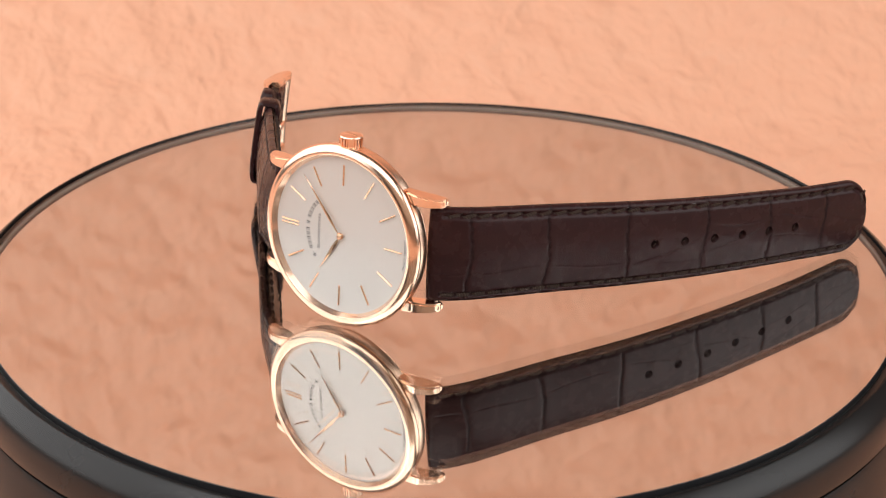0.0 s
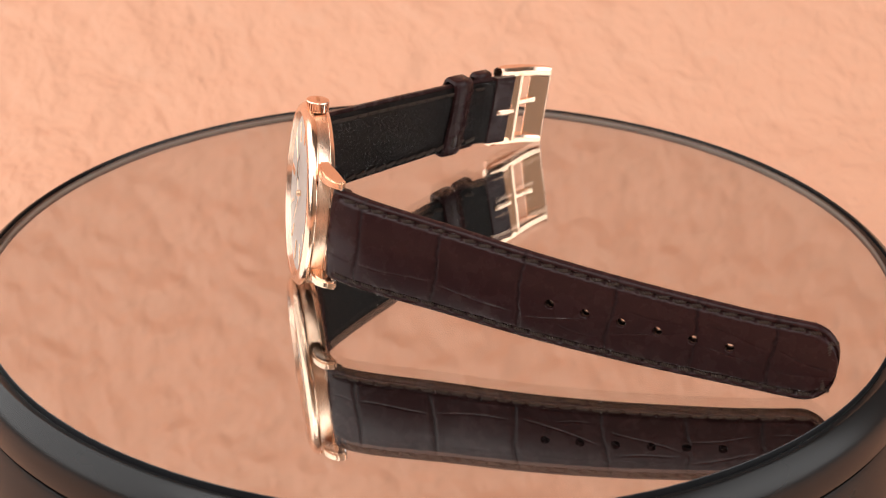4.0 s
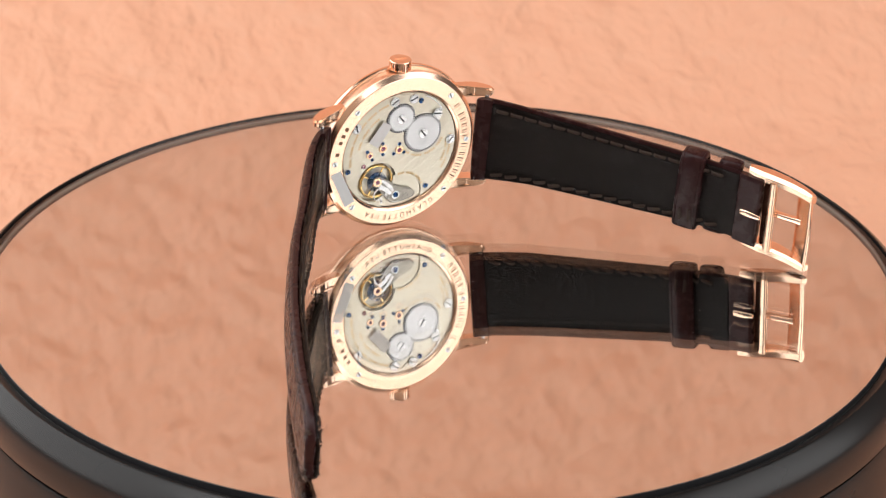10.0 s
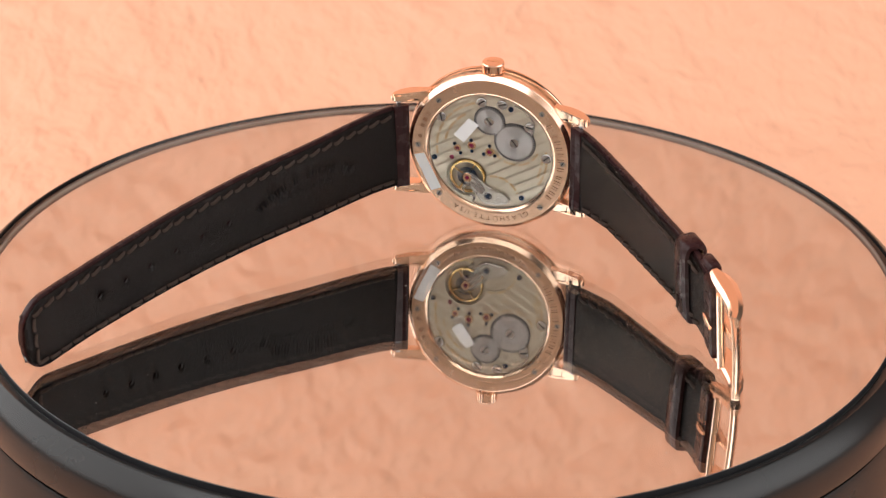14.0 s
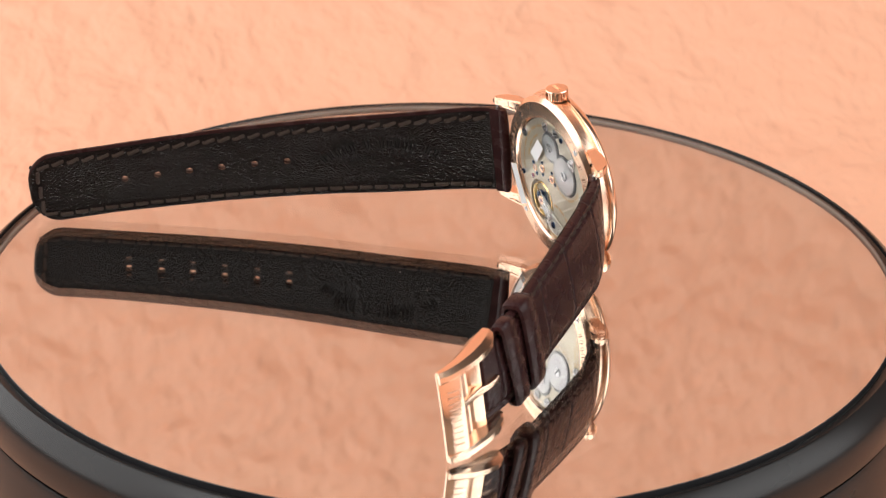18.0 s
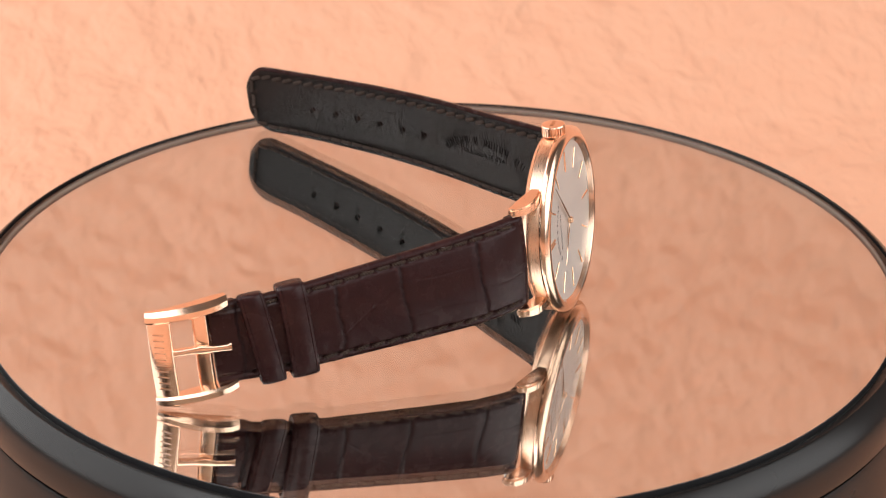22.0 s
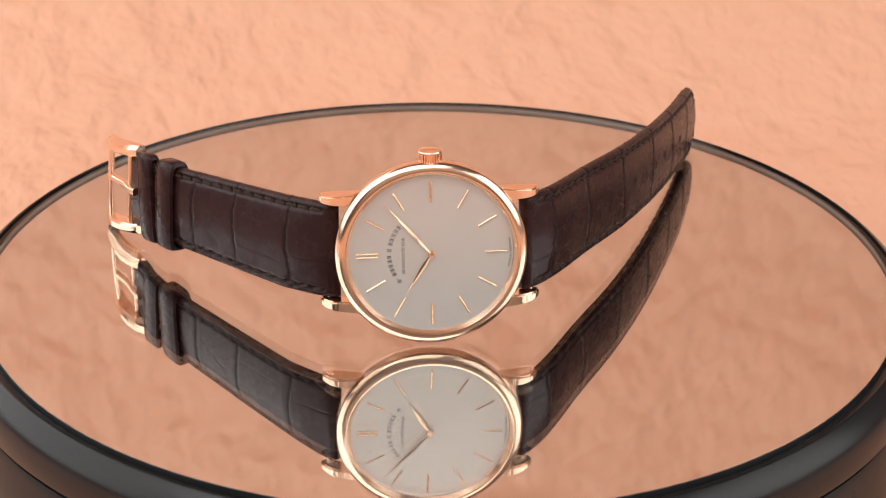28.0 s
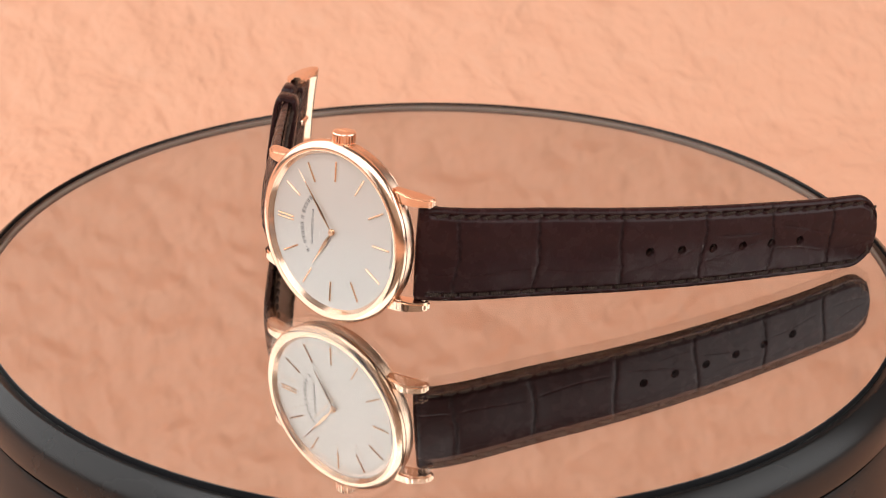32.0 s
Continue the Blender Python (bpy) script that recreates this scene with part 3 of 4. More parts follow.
    for x, y, r, a0, a1 in ((-2.2, -11.5, 0.75, 0, 300), (-0.9, -12.2, 0.5, 90, 380), (2.1, -10.6, 0.6, 150, 420), (3.4, -9.3, 0.5, 0, 290), (-3.6, -11.9, 0.45, 60, 330), (4.6, -8.3, 0.4, 180, 440)):
        rings = []
        for i in range(19):
            a = math.radians(a0 + (a1 - a0) * i / 18)
            q = r * (1 - 0.55 * i / 18)
            c = Vector((x + q * math.cos(a), y + q * math.sin(a), -5.15))
            out = Vector((math.cos(a), math.sin(a), 0))
            rings.append([tuple(c + out * u + Vector((0, 0, w))) for u, w in ((-0.07, 0.03), (0, -0.05), (0.07, 0.03))])
        part("scroll", sweep(rings), STEEL, cock)
    rings = []
    for i in range(21):
        a = math.radians(-40 + 250 * i / 20)
        c = Vector((4.5 + 1.5 * math.cos(a), -9.9 + 1.5 * math.sin(a), -5.3))
        out = Vector((math.cos(a), math.sin(a), 0))
        w = 0.1 + 0.1 * math.sin(math.pi * i / 20)
        rings.append([tuple(c + out * u * w + Vector((0, 0, v))) for u, v in ((-1, 0.08), (-1, -0.08), (1, -0.08), (1, 0.08))])
    part("swan_neck_spring", sweep(rings), STEEL, cock, "curved polished steel spring")
    part("screw_collar", closed([(0.62, -5.16), (0.95, -5.16), (1.0, -5.1), (0.62, -5.1)], 32), STEEL, cock, at=Matrix.Translation((0.45, -10.85, -0.02)))
    cap = part("jewel_cap", closed([(0.5, -5.3), (1.0, -5.3), (1.1, -5.15), (0.5, -5.15)], 32), GOLD_HAND, cock, "gold cap ring", at=Matrix.Translation((5.2, -6.85, 0)))
    ob = new("jewel", stone)
    ob.parent = cap
    ob.location = (0, 0, -5.2 * MM)
    part("index_bar", extrude([(4.4, -6.6), (4.0, -6.2), (1.5, -8.4), (1.0, -9.6), (1.5, -9.8), (2.1, -8.9)], -5.34, -5.17, 0.05), STEEL, cock, "polished steel index bar")
    index_arm = [(4.6, -7.4), (2.6, -8.6), (1.4, -10.1), (2.0, -10.5), (3.2, -9.4), (5.0, -8.3)]
    part("regulator", extrude(index_arm, -5.32, -5.17, 0.05), STEEL, cock, "polished steel regulator")
    part("screw", steel, None, watch, "steel screw", at=Matrix.Translation((4.3, -12.0, -4.6)))
    # gilt writing on the plate, too small to read: short bars
    bars = to_mesh("engraving_bar", box(0.3, 0.55, 0.02), GOLD_TEXT)
    for r0, a0, a1, n, c in ((12.2, -8, 72, 34, (0, 0)), (10.4, 12, 56, 16, (0, 0)), (12.6, 172, 212, 17, (0, 0)), (11.6, 178, 205, 11, (0, 0)), (5.5, 205, 330, 22, (-5.43, 3.36)), (5.5, 80, 158, 18, (-1.0, -11.3))):
        for i in range(n):
            a = math.radians(a0 + (a1 - a0) * i / (n - 1))
            x, y = c[0] + r0 * math.cos(a), c[1] + r0 * math.sin(a)
            if inside(x, y) and i % 6 != 4:
                part("engraving_bar", bars, None, plate, at=Matrix.Translation((x, y, height(x, y) - 0.035)) @ Matrix.Rotation(a + math.pi / 2, 4, "Z"))
    part("sticker", extrude([(4.83, 8.1), (2.54, 6.76), (5.9, 1.94), (8.21, 3.63)], -5.50, -5.47), STICKER, watch, "small grey-white sticker over a number")
    part("sticker", extrude([(17.2, -2.6), (14.9, -1.85), (11.0, -10.0), (13.3, -11.05)], -5.68, -5.64), STICKER, watch, "small grey-white sticker over a number")
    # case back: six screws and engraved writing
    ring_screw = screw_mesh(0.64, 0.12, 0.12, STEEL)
    for a in (0, 45, 135, 180, 225, 315):
        r = 16.3
        part("screw", ring_screw, None, case_back, "steel case screw",
             at=Matrix.Translation((r * math.cos(math.radians(a)), r * math.sin(math.radians(a)), -5.58)) @ Matrix.Rotation(1.2 + a, 4, "Z"))

    def on_ring(a, r):
        # seen from behind: x runs to the other side
        m = Matrix.Translation((-r * math.cos(a), r * math.sin(a), -5.61)) @ Matrix.Rotation(math.pi, 4, "Y")
        return m @ Matrix.Rotation(a - math.pi / 2, 4, "Z")

    _, run = letters("GLASHÜTTE I/SA", 1.7, lambda s: Matrix.Translation((s, 0, 0)))
    start, span = math.radians(-56), math.radians(66)
    geo, _ = letters("GLASHÜTTE I/SA", 1.7, lambda s: on_ring(start - span * s / run, 15.45))
    part("engraved_lettering", geo, ENGRAVED, case_back, "engraved lettering")
    widths = (1, 0.3, 0, 0.9, 1, 1, 1, 0.9, 0, 1.1, 0, 0.8, 1, 1, 1, 0.9)
    total, at = sum(w + 0.28 if w else 0.55 for w in widths), 0.0
    for w in widths:
        stride = w + 0.28 if w else 0.55
        if w:
            a = math.radians(36) - math.radians(72) * (at + stride / 2) / total
            glyph = merge(moved(box(0.28, 1.5, 0.02), Matrix.Translation((-w * 0.3, 0, 0))), moved(box(0.15, 1.5, 0.02), Matrix.Translation((w * 0.3, 0, 0)))) if w > 0.5 else box(0.3, 0.3, 0.02)
            part("lettering_bar", glyph, ENGRAVED, case_back, at=on_ring(a, 15.95))
        at += stride
    for a in (150, 156, 162, 172):
        part("hallmark", box(0.8, 0.9, 0.02, 0.005), ENGRAVED, case_back, at=on_ring(math.radians(a), 16.0))


# ------------------------------------------------------------------ the strap


class Ribbon:
    """The way of one half of the strap: front points (x, z), drop of its middle line, half width and thickness by length."""

    def __init__(self, points, sign, length, drop, half, thick, lift=((0, 0),), twist=((0, 0),), pad=((0, 0),)):
        p = np.array(points, float)
        t = np.concatenate([[0], np.cumsum(np.hypot(*np.diff(p, axis=0).T))])
        m = np.empty_like(p)
        m[1:-1] = (p[2:] - p[:-2]) / (t[2:] - t[:-2])[:, None]
        m[0], m[-1] = (p[1] - p[0]) / (t[1] - t[0]), (p[-1] - p[-2]) / (t[-1] - t[-2])
        fine = []
        for k in range(len(p) - 1):
            h = t[k + 1] - t[k]
            for u in np.linspace(0, 1, 60, endpoint=k == len(p) - 2):
                a, b, c, d = 2 * u**3 - 3 * u**2 + 1, u**3 - 2 * u**2 + u, -2 * u**3 + 3 * u**2, u**3 - u**2
                fine.append(a * p[k] + b * h * m[k] + c * p[k + 1] + d * h * m[k + 1])
        self.fine = np.array(fine)
        self.s = np.concatenate([[0], np.cumsum(np.hypot(*np.diff(self.fine, axis=0).T))])
        self.sign, self.length, self.drop, self.half, self.thick = sign, length, drop, half, thick
        self.lift, self.twist, self.pad = ([list(v) for v in zip(*rows)] for rows in (lift, twist, pad))

    def padding(self, s):
        """How far the stuffed middle stands above the edges."""
        return float(np.interp(s, *self.pad))

    def point(self, s):
        return np.array([np.interp(s, self.s, self.fine[:, 0]), self.drop(s), np.interp(s, self.s, self.fine[:, 1])])

    def axes(self, s):
        """The place on the front's middle line, and the ways along, across and outwards."""
        p, t = self.point(s), self.point(s + 0.6) - self.point(s - 0.6)
        if s + 0.6 > self.s[-1]:
            t = self.point(self.s[-1]) - self.point(self.s[-1] - 1.2)
        if s < 0.6:
            t = self.point(1.2) - self.point(0)
        t /= np.linalg.norm(t)
        across = np.array([0, 1.0, 0]) - t * t[1]
        across /= np.linalg.norm(across)
        out = np.cross(t, across) * self.sign
        a = math.radians(float(np.interp(s, *self.twist)))
        p = p + out * float(np.interp(s, *self.lift))
        return p, t, across * math.cos(a) - out * math.sin(a), out * math.cos(a) + across * math.sin(a)


def strap_solid(rib, relief, inset, top, bottom, ns, nv, roll, seam=None, start=0.0):
    """A closed band: its front by relief, its back level; top and bottom are depths under the front by length."""
    rings, marks = [], []
    stations = np.concatenate([start + np.linspace(0, 1.4, 9)[:-1], np.linspace(start + 1.4, rib.length - 1.0, ns), rib.length - 1.0 * (1 - np.sin(np.linspace(0, np.pi / 2, 10)[1:]))])
    for s in stations:
        p, t, w, n = rib.axes(s)
        half = rib.half(s) - inset
        q = np.cos(np.linspace(np.pi, 0, nv)) * 0.25 + np.linspace(-1, 1, nv) * 0.75
        d = q * half
        edge = half - np.abs(d)
        fall = np.where(edge < roll, roll - np.sqrt(np.maximum(0, roll**2 - (roll - edge).clip(0) ** 2)), 0)
        nose = 0.0
        if s - start < 1.3:
            nose = (1.3 - math.sqrt(max(0, 1.3**2 - (1.3 - s + start) ** 2))) * (1.0 if start == 0 else 0.4)
        end = rib.length - s
        if end < 0.8:
            nose = 0.8 - math.sqrt(max(0, 0.64 - (0.8 - end) ** 2))
        hi = top(s) + fall + relief(s, d, half) + nose
        if seam:
            hi = hi - rib.padding(s) * (1 - (d / half) ** 2)
        lo = bottom(s) - nose * 0.6
        hi = np.minimum(hi, lo - 0.05)
        ring = [p + w * a - n * b for a, b in zip(d, hi)]
        back = np.linspace(half, -half, max(6, nv // 4))
        rim = np.where(half - np.abs(back) < 0.3, min(0.25, 0.4 * (lo - float(np.max(hi)))), 0.0)
        ring += [p + w * a - n * (lo - r) for a, r in zip(back, rim)]
        rings.append(ring)
        if seam:
            marks.append([bool(v) for v in seam(s, d)] + [False] * len(back))
    if seam:
        return sweep(rings), [0, 0] + [int(m) for row in marks[:-1] for m in row]
    return sweep(rings)


def punched(mesh, rib, holes, radius, stamps=()):
    """Cuts the round holes right through, and presses in the stamps."""
    cutters = list(stamps)
    for s in holes:
        p, t, w, n = rib.axes(s)
        m = Matrix((t, w, n)).transposed().to_4x4()
        m.translation = Vector(p)
        cutters.append(moved(revolve([(0, -6), (radius, -6), (radius, 3), (0, 3)], 20), m))
    tool = new("punch", to_mesh("punch", merge(*cutters), LEATHER, BASE))
    ob = new("blank", mesh)
    cut = ob.modifiers.new("holes", "BOOLEAN")
    cut.operation, cut.solver, cut.object = "DIFFERENCE", "EXACT", tool
    bpy.context.view_layer.update()
    done = bpy.data.meshes.new_from_object(ob.evaluated_get(bpy.context.evaluated_depsgraph_get()))
    bpy.data.objects.remove(ob)
    bpy.data.objects.remove(tool)
    return done


def alligator(seams, creases, seed, sewn):
    """The relief of the skin: cross seams between scales, fine creases, a stitch channel and a soft dome."""
    rnd = random.Random(seed)
    first, last, count = sewn
    stride = (last - first) / count
    waves = [(rnd.uniform(0, 6), rnd.uniform(-0.05, 0.05)) for _ in seams]

    def line(k, at, d):
        return at + 0.3 * np.sin(d * 0.45 + waves[k][0]) + 0.09 * np.sin(d * 1.9 + 2 * waves[k][0]) + waves[k][1] * d

    def seam(s, d):
        found = d > 99
        for k, at in enumerate(seams):
            found = found | (np.abs(s - line(k, at, d) + 0.06 * np.sin(d * 5 + k)) < 0.36)
        return found

    def relief(s, d, half):
        e = half - np.abs(d)
        out = 0.45 * (d / half) ** 2 + 0.42 * min(1.0, max(0.0, s - 3.6)) * np.exp(-(((e - 1.6) / 0.5) ** 2))
        if first - stride < s < last + stride:
            miss = abs((s - first + stride / 2) % stride)
            miss = min(miss, stride - miss)
            out = out + 0.42 * math.exp(-((miss / 0.42) ** 2)) * np.exp(-(((e - 1.6) / 0.42) ** 2))
        for k, at in enumerate(seams):
            pos = line(k, at, d)
            gap = s - pos
            out = out + (0.13 - 0.04 * np.sin(d * 3.6 + k)) * np.exp(-((gap / 0.38) ** 2)) - 0.03 * np.exp(-(((np.abs(gap) - 1.3) / 0.8) ** 2))
        for s0, d0, s1, d1, deep in creases:
            if s0 <= s <= s1:
                u = (s - s0) / (s1 - s0)
                way = d0 + (d1 - d0) * u + 0.25 * math.sin(u * 5 + s0)
                out = out + deep * np.sin(math.pi * min(1, 4 * min(u, 1 - u) + 0.05) / 2) * np.exp(-(((d - way) / 0.13) ** 2))
        return out

    return relief, seam


def stitch_mesh():
    """One stitch: two strands twisted round each other, both ends diving into the leather."""
    geos = []
    for strand in (0, 1):
        rings = []
        for i in range(25):
            u = -1 + 2 * i / 24
            twist = 8.0 * u + math.pi * strand
            y, z = 0.22 * math.cos(twist) + 0.12 * math.sin(2.4 * u), 0.17 * math.sin(twist) - 0.5 * abs(u) ** 5
            r = 0.3 * (1 - 0.3 * abs(u) ** 4)
            rings.append([(1.42 * u, y + r * math.cos(a), 0.65 * (z + r * math.sin(a))) for a in (2 * math.pi * k / 7 for k in range(7))])
        geos.append(sweep(rings))
    return to_mesh("stitch", merge(*geos), THREAD)


def stitches(rib, leather, lining, stitch, s0, s1, n):
    pitch = (s1 - s0) / n
    for front, owner in ((True, leather), (False, lining)):
        for side in (-1, 1):
            for i in range(n + 1):
                s = s0 + (s1 - s0) * i / n + (0.0 if front else pitch * 0.5)
                if s > s1:
                    continue
                p, t, w, nrm = rib.axes(s)
                half = rib.half(s)
                at = p + w * side * (half - (1.6 if front else 1.95)) - nrm * (0.62 - 0.29 * rib.padding(s) if front else rib.thick(s) + 0.24)
                lean = 0.16 * side * (1 if front else -1)
                along = t * math.cos(lean) + w * math.sin(lean)
                face = nrm if front else -nrm
                m = Matrix((along, np.cross(face, along), face)).transposed().to_4x4()
                m.translation = Vector(at)
                part("stitch", stitch, None, owner, at=m)


def keeper_geo(rib, s, width, gap_front, gap_back, gap_side, thick, skew):
    """A leather loop round the strap with two pressed lines."""
    p, t, w, n = rib.axes(s)
    a, up, down = rib.half(s) + gap_side, gap_front, rib.thick(s) + gap_back
    mid, b = (up - down) / 2, (up + down) / 2
    section = [(-1, -0.15), (-0.92, 0.75), (-0.74, 1), (-0.70, 0.86), (-0.64, 1.02), (0, 1.06), (0.64, 1.02), (0.70, 0.86), (0.74, 1), (0.92, 0.75), (1, -0.15), (0.9, -0.0), (-0.9, -0.0)]
    rings = []
    for i in range(72):
        c, q = math.cos(2 * math.pi * i / 72), math.sin(2 * math.pi * i / 72)
        e = 0.42
        ring = []
        for u, h in section:
            x = (a + h * thick) * math.copysign(abs(c) ** e, c)
            y = (b + h * thick) * math.copysign(abs(q) ** e, q)
            ring.append(p + w * x + n * (mid + y) + t * (u * width / 2 + skew * x))
        rings.append(ring)
    k = len(section)
    verts = [tuple(v) for r in rings for v in r]
    faces = [(i * k + j, i * k + (j + 1) % k, (i + 1) % 72 * k + (j + 1) % k, (i + 1) % 72 * k + j) for i in range(72) for j in range(k)]
    return verts, faces


def strap_parts(watch):
    stitch = stitch_mesh()
    # the long half, with its holes
    LONG = 108.6
    corner = 6.4

    sewn_long, sewn_short = (5.4, 106.5, 30), (5.4, 58.5, 16)

    def long_half(s):
        w = 10.0 - 1.75 * min(1, max(0, s - 6) / 85)
        over = s - (LONG - corner)
        return w if over < 0 else w - corner + math.sqrt(max(0.02, corner**2 - over**2))

    long_rib = Ribbon([(18.5, -4.2), (20.8, -4.9), (26.3, -11.2), (35.4, -25.9), (45.2, -41.3), (54.1, -57.9), (61.1, -73.4), (66.0, -85.5), (71.5, -101)], 1, LONG,
                      lambda s: -0.25 - 3.35 * max(0, s - 4) / 105, long_half, lambda s: 2.75, pad=((2, 0), (9, 0.75), (45, 0.5), (90, 0.2), (108, 0.1)))
    skin, seam = alligator((9.2, 26.4, 44.6, 63.4, 80.3, 95.5), ((1, -4.2, 8.6, -3.6, 0.12), (9.8, -3.8, 25.4, -3.2, 0.13), (27, -3.4, 44, -3.9, 0.12), (46, -4.6, 62.8, 0.4, 0.13), (53, -4.0, 62.5, -4.8, 0.08),
                           (64, -3.2, 79, 1.2, 0.13), (66, 2.8, 79, 2.0, 0.09), (81, -1.0, 94, -2.6, 0.12), (82, 3.5, 94.5, 1.4, 0.09), (96.5, 1.5, 107, -1.0, 0.11), (97, -3, 108, -2.2, 0.08)), 3, sewn_long)
    holes = []
    ss = np.linspace(40, 100, 1200)
    way = np.array([long_rib.point(s)[2] for s in ss])
    for z in (-45.4, -51.8, -58.4, -65.0, -71.5, -78.2):
        holes.append(float(ss[np.argmin(np.abs(way - z))]))
    geo, slots = strap_solid(long_rib, skin, 0.0, lambda s: 0.0, lambda s: 1.95 + 0.75 * (s < 4.6), 640, 116, 1.0, seam)
    leather = part("strap_leather", punched(to_mesh("strap_leather", geo, [LEATHER, LEATHER_SEAM], BASE, 60, slots), long_rib, holes, 0.98), None, watch, "dark brown alligator leather strap half with six holes")
    geo = strap_solid(long_rib, lambda s, d, half: 0 * d, 0.6, lambda s: 1.9, lambda s: 2.75, 200, 12, 0.2, start=4.4)
    # pressed maker's mark on the lining: strokes on an arc, and the town under it
    bars = []
    for i in range(16):
        if i in (2, 8, 10):
            continue
        u = (i - 7.5) / 7.5
        p, t, w, nrm = long_rib.axes(30.3 + 12.4 * u)
        m = Matrix((-t, w, -nrm)).transposed().to_4x4()
        m.translation = Vector(p + w * (2.9 - 3.1 * u * u) - nrm * 2.75)
        for side in (-0.36, 0.36):
            bars.append(m @ Matrix.Rotation(0.62 * u, 4, "Z") @ Matrix.Translation((side, 0, 0)) @ Matrix.Rotation(-0.2 * side, 4, "Z"))
    lining = part("strap_lining", punched(to_mesh("strap_lining", geo, LINING, BASE, 60), long_rib, holes, 0.82, [moved(box(0.34, 1.8, 0.3), m) for m in bars]), None, watch, "black smooth leather lining with a pressed mark")
    stroke = to_mesh("pressed_bar", box(0.3, 1.76, 0.04, 0.01), EMBOSSED)
    for m in bars:
        part("pressed_bar", stroke, None, lining, at=m @ Matrix.Translation((0, 0, -0.125)))

    def pressed(s):
        p, t, w, nrm = long_rib.axes(37.4 - s)
        m = Matrix((-t, w, -nrm)).transposed().to_4x4()
        m.translation = Vector(p - w * 0.8 - nrm * 2.76)
        return m

    run = letters("GLASHÜTTE I/SA", 1.5, lambda s: Matrix.Translation((s, 0, 0)))[1]
    geo = letters("GLASHÜTTE I/SA", 1.5, lambda s: pressed(s * 14.2 / run), 0.1)[0]
    part("pressed_lettering", geo, EMBOSSED, lining, "small pressed lettering")

    stitches(long_rib, leather, lining, stitch, *sewn_long)
    # the rounded end is sewn across
    for front, owner in ((True, leather), (False, lining)):
        for d in (-3.6, 0.0, 3.6):
            p, t, w, nrm = long_rib.axes(LONG - 2.3)
            m = Matrix((w, -t, nrm)).transposed().to_4x4()
            m.translation = Vector(p + w * d - nrm * (0.2 if front else 2.9))
            part("stitch", stitch, None, owner, at=m)
    # the short half, with keepers and buckle
    SHORT = 67.6
    short_way = [(-18.5, -4.2), (-20.8, -4.9), (-26.6, -10.6), (-33.5, -18.7), (-40, -26.7), (-46.5, -34.9), (-52, -42.4), (-57, -49.3), (-61.6, -56.8), (-64.8, -63.2), (-66.2, -68)]
    short_rib, short_lining = (Ribbon(short_way, -1, n, lambda s: -0.25 - 1.35 * max(0, s - 4) / 62, lambda s: 10.0 - 1.6 * min(1, max(0, s - 6) / 50), lambda s: 2.75,
                                       ((2, 0), (14, 1.0), (40, 1.3), (52, 1.9), (62, 1.1), (68, 0.5)), ((2, 0), (14, 5.5), (52, 5.0), (68, 4.0)), ((2, 0), (9, 0.75), (40, 0.45), (60, 0.15)))
                               for n in (SHORT, SHORT - 5.5))
    skin, seam = alligator((12.2, 28.6, 42.2, 62.0), ((1, -2.4, 11.5, -1.8, 0.1), (30, 3.6, 44, -5.0, 0.1), (13, -4.5, 28, -3.0, 0.1), (14, 3, 27, 4, 0.06)), 8, sewn_short)
    geo, slots = strap_solid(short_rib, skin, 0.0, lambda s: 0.0, lambda s: 1.95 + 0.75 * (s < 4.6) + 0.8 * min(1, max(0, (s - SHORT + 6.0) / 0.6)), 400, 116, 1.0, seam)
    leather2 = part("strap_leather", geo, [LEATHER, LEATHER_SEAM], watch, "dark brown alligator leather strap half at the buckle", sharp=60, slots=slots)
    geo = strap_solid(short_lining, lambda s, d, half: 0 * d, 0.6, lambda s: 1.9, lambda s: 2.75, 120, 12, 0.2, start=4.4)
    lining2 = part("strap_lining", geo, LINING, watch, "black smooth leather lining", sharp=60)
    stitches(short_rib, leather2, lining2, stitch, *sewn_short)
    for s, width, front, back, skew, label in ((50.9, 5.7, 0.75, 0.5, 0.02, "dark brown sewn leather keeper"), (58.1, 5.2, 0.75, -1.6, 0.11, "dark brown loose leather keeper")):
        keeper = part("keeper", keeper_geo(short_rib, s, width, front, back, 0.35, 0.75, skew), LEATHER, watch, label, sharp=50)
        if back > 0:
            for u in (-1.0, 1.0):
                p, t, w, nrm = short_rib.axes(s + u)
                m = Matrix((w, -t, nrm)).transposed().to_4x4()
                m.translation = Vector(p - w * 5.2 - nrm * 4.0)
                part("stitch", stitch, None, keeper, at=m)
    buckle_parts(watch, short_rib)


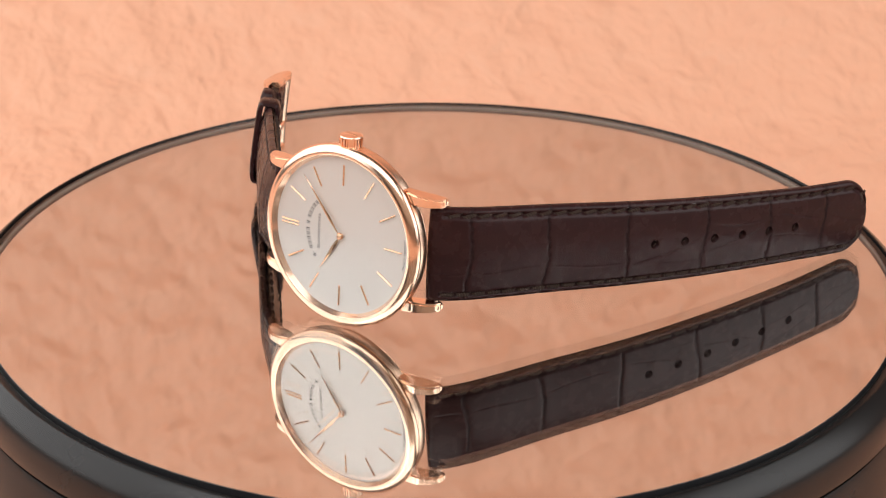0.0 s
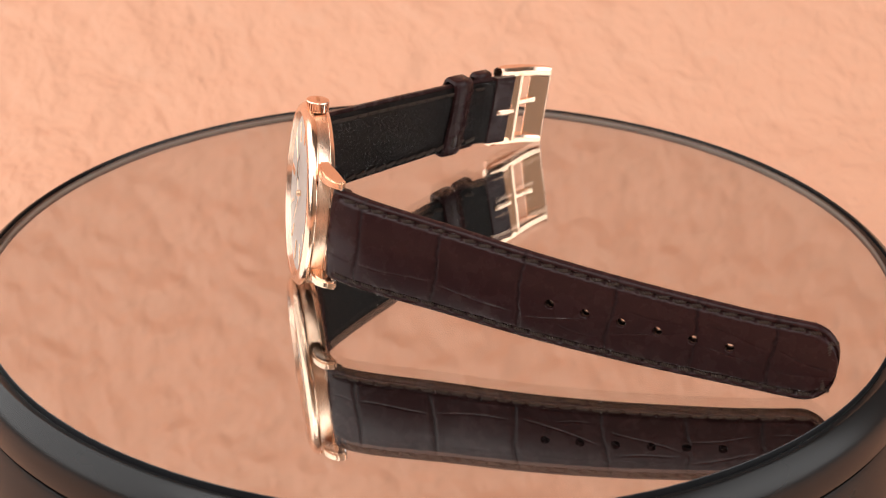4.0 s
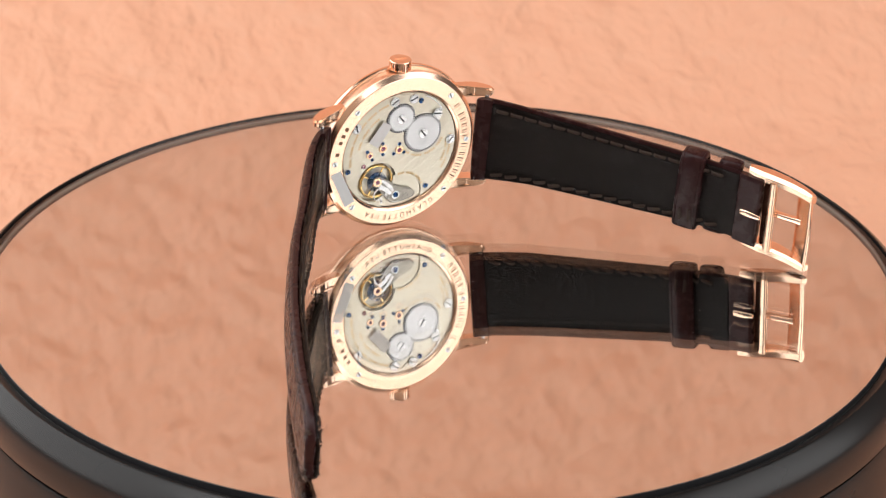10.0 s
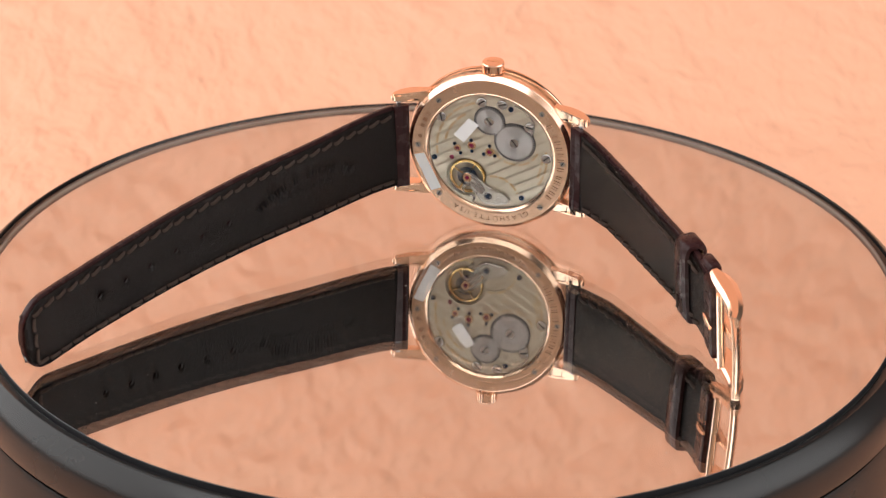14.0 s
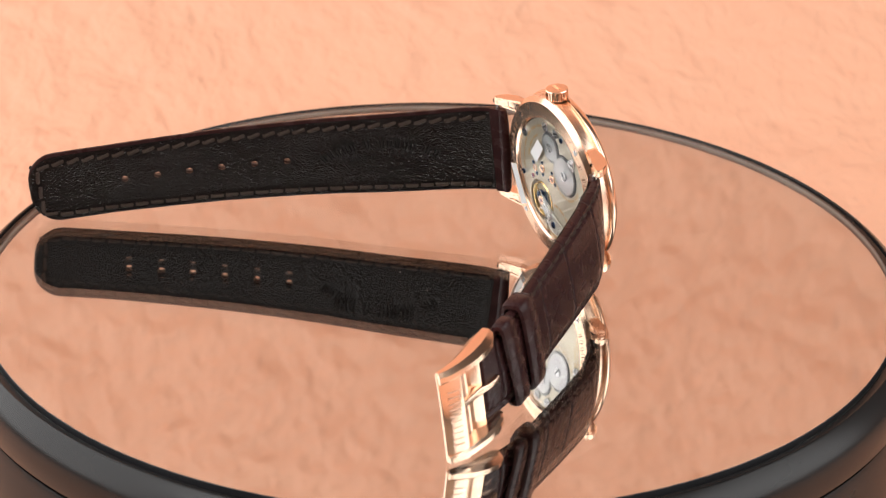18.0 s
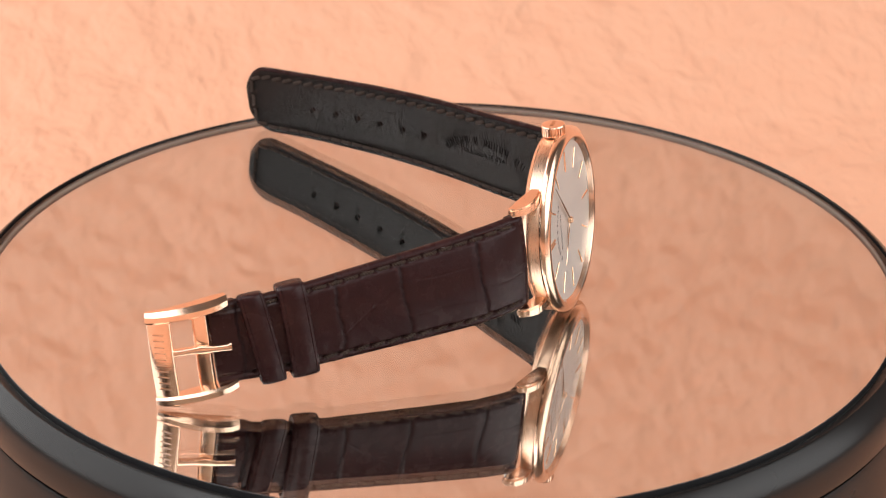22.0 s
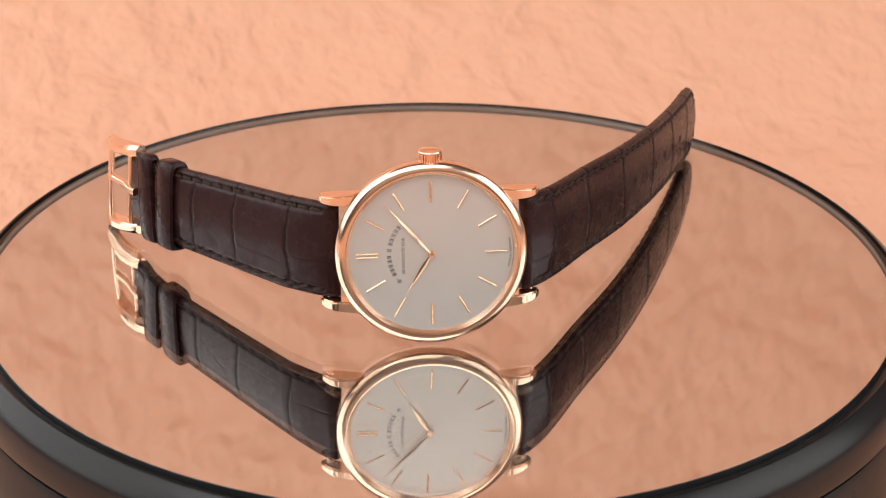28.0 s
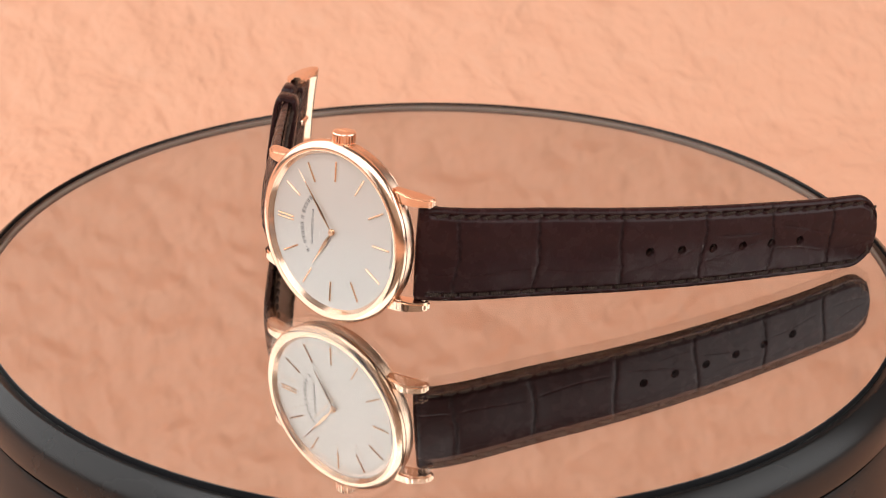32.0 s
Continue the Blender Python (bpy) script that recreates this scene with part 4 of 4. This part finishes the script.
def buckle_parts(watch, rib):
    def y_of(z):
        return -1.3 - 1.75 * max(0.0, min(1.0, (-52 - z) / 15))

    def leant(geo):
        """Leans a piece with the strap: its lower side stands further out."""
        return [(p[0] - 0.1 + 0.058 * (p[1] + 2.2), p[1], p[2] + 0.3 - 0.025 * (p[1] + 2.2)) for p in geo[0]], geo[1]

    chamfer = [(-1, -0.72), (-0.62, -1), (0.45, -1), (1, -0.6), (1, 0.38), (0.3, 1), (-0.62, 1), (-1, 0.72)]

    # side arms: bowed bars, thickest in the middle
    way = [(-59.3, -52.9), (-60.6, -54.3), (-62.1, -56.4), (-63.8, -59.3), (-65.1, -62.4), (-65.8, -65.2), (-65.9, -67.0)]
    thick = [1.25, 2.0, 2.3, 2.05, 1.6, 1.2, 0.8]
    body = None
    for side in (-1, 1):
        rings = []
        for k, (x, z) in enumerate(way):
            a, b = way[max(0, k - 1)], way[min(len(way) - 1, k + 1)]
            t = Vector((b[0] - a[0], 0, b[1] - a[1])).normalized()
            n = Vector((t.z, 0, -t.x))
            y = y_of(z) + side * 8.8
            rings.append([Vector((x, y + side * q * 1.15, z)) + n * r * thick[k] for q, r in chamfer])
        geo = leant(sweep(rings))
        if body is None:
            body = part("buckle", geo, GOLD, watch, "polished rose gold pin buckle", sharp=22)
        else:
            part("arm", geo, GOLD, body, sharp=22)
    rings = []
    for i in range(25):
        u = -1 + i / 12
        bow = 0.35 * (1 - u * u)
        y = -3.05 + u * 9.5
        rings.append([Vector((-65.75 - bow + r * 0.55 + 0.28 * (q * q) - 0.1 * q, y, -64.7 + q * 2.5)) for q, r in rounded(1, 1, 3.5, 24)])
    part("outer_bar", leant(sweep(rings)), GOLD, body, "polished curved buckle bar")
    for i in range(5):
        y = (i - 2) * 2.5
        stroke = merge(*(moved(box(0.06, 0.26, 2.3, 0.02), Matrix.Translation((-66.64 + 0.02 * abs(i - 2), -3.05 + y + d, -64.7))) for d in (-0.6, 0.6)))
        part("engraved_bar", leant(stroke), GOLD_CUT, body)
    rings = [[Vector((-61.4 + q * 0.75, y_of(-58) + u * 8.5, -58.0 + r * 1.65)) for q, r in rounded(1, 1, 4, 16)] for u in (-1, -0.5, 0, 0.5, 1)]
    part("pin_bar", leant(sweep(rings)), GOLD, body, "flat rose gold cross bar")
    tongue = [(-66.0, -63.9), (-65.0, -62.0), (-63.6, -59.6), (-62.6, -57.6), (-61.9, -55.4), (-60.9, -53.4), (-60.3, -52.6)]
    rings = []
    for k, (x, z) in enumerate(tongue):
        a, b = tongue[max(0, k - 1)], tongue[min(len(tongue) - 1, k + 1)]
        t = Vector((b[0] - a[0], 0, b[1] - a[1])).normalized()
        n = Vector((t.z, 0, -t.x))
        rings.append([Vector((x, -2.3 - 0.3 * k / 6 + 0.8 + q * (0.72 + 0.16 * math.cos(k * 2.1)), z)) + n * r * 0.75 for q, r in rounded(1, 1, 4, 16)])
    part("tongue", leant(sweep(rings)), GOLD, body, "rose gold buckle tongue")
    rings = []
    for k, s in enumerate((rib.length - 4.4, rib.length - 4.1, rib.length - 3.0, rib.length - 1.0, rib.length + 0.6)):
        p, t, w, n = rib.axes(min(s, rib.length))
        p = p + t * max(0.0, s - rib.length)
        size = (0.35, 0.75, 0.85, 0.75, 0.5)[k]
        rings.append([tuple(p + w * (q * size - 0.4) - n * (3.0 - r * size * 0.6)) for q, r in rounded(1, 1, 2.6, 14)])
    part("tongue_root", sweep(rings), GOLD, body, "rounded root of the tongue behind the strap")


# ------------------------------------------------------------------ the things in their places

# the watch stands on its side: x towards six o'clock, y towards the crown, z out of the dial
WATCH_AXES = Matrix(((0.8097, 0.0434, -0.5852), (-0.5866, 0.0872, -0.8052), (0.0160, 0.9952, 0.0961)))
HUB = Vector((-0.02088, -0.02176, 0.01940))
build_setting()
platter = build_turntable()
wristwatch = new("wristwatch")
tagged(wristwatch, "rose gold wristwatch on brown alligator strap, standing on its side", "wristwatch")
back_ring = case_parts(wristwatch)
dial_parts(wristwatch)
movement_parts(wristwatch, back_ring)
strap_parts(wristwatch)
WATCH_POSE = WATCH_AXES.to_4x4()
WATCH_POSE.translation = HUB + WATCH_AXES @ (BASE * MM)


def turn_at(t):
    """How far the platter has turned, in radians: an even pace with a slight unevenness."""
    w = 2 * math.pi * t / 31.6
    even = -0.199024 * t + 0.003245 + 0.015075 * math.cos(w) - 0.002758 * math.sin(2 * w)
    return even + radians(float(np.interp(t, (0, 24, 25, 27.5, 28.5, 29.5, 30, 32), (0, 0, -0.2, -0.7, -0.9, -0.4, -0.05, 0))))


def motions():
    times = [0.5 * i for i in range(65)]
    walk(platter, [(t, Matrix.Rotation(turn_at(t), 4, "Z")) for t in times])
    walk(wristwatch, [(t, Matrix.Rotation(turn_at(t), 4, "Z") @ WATCH_POSE) for t in times])


motions()
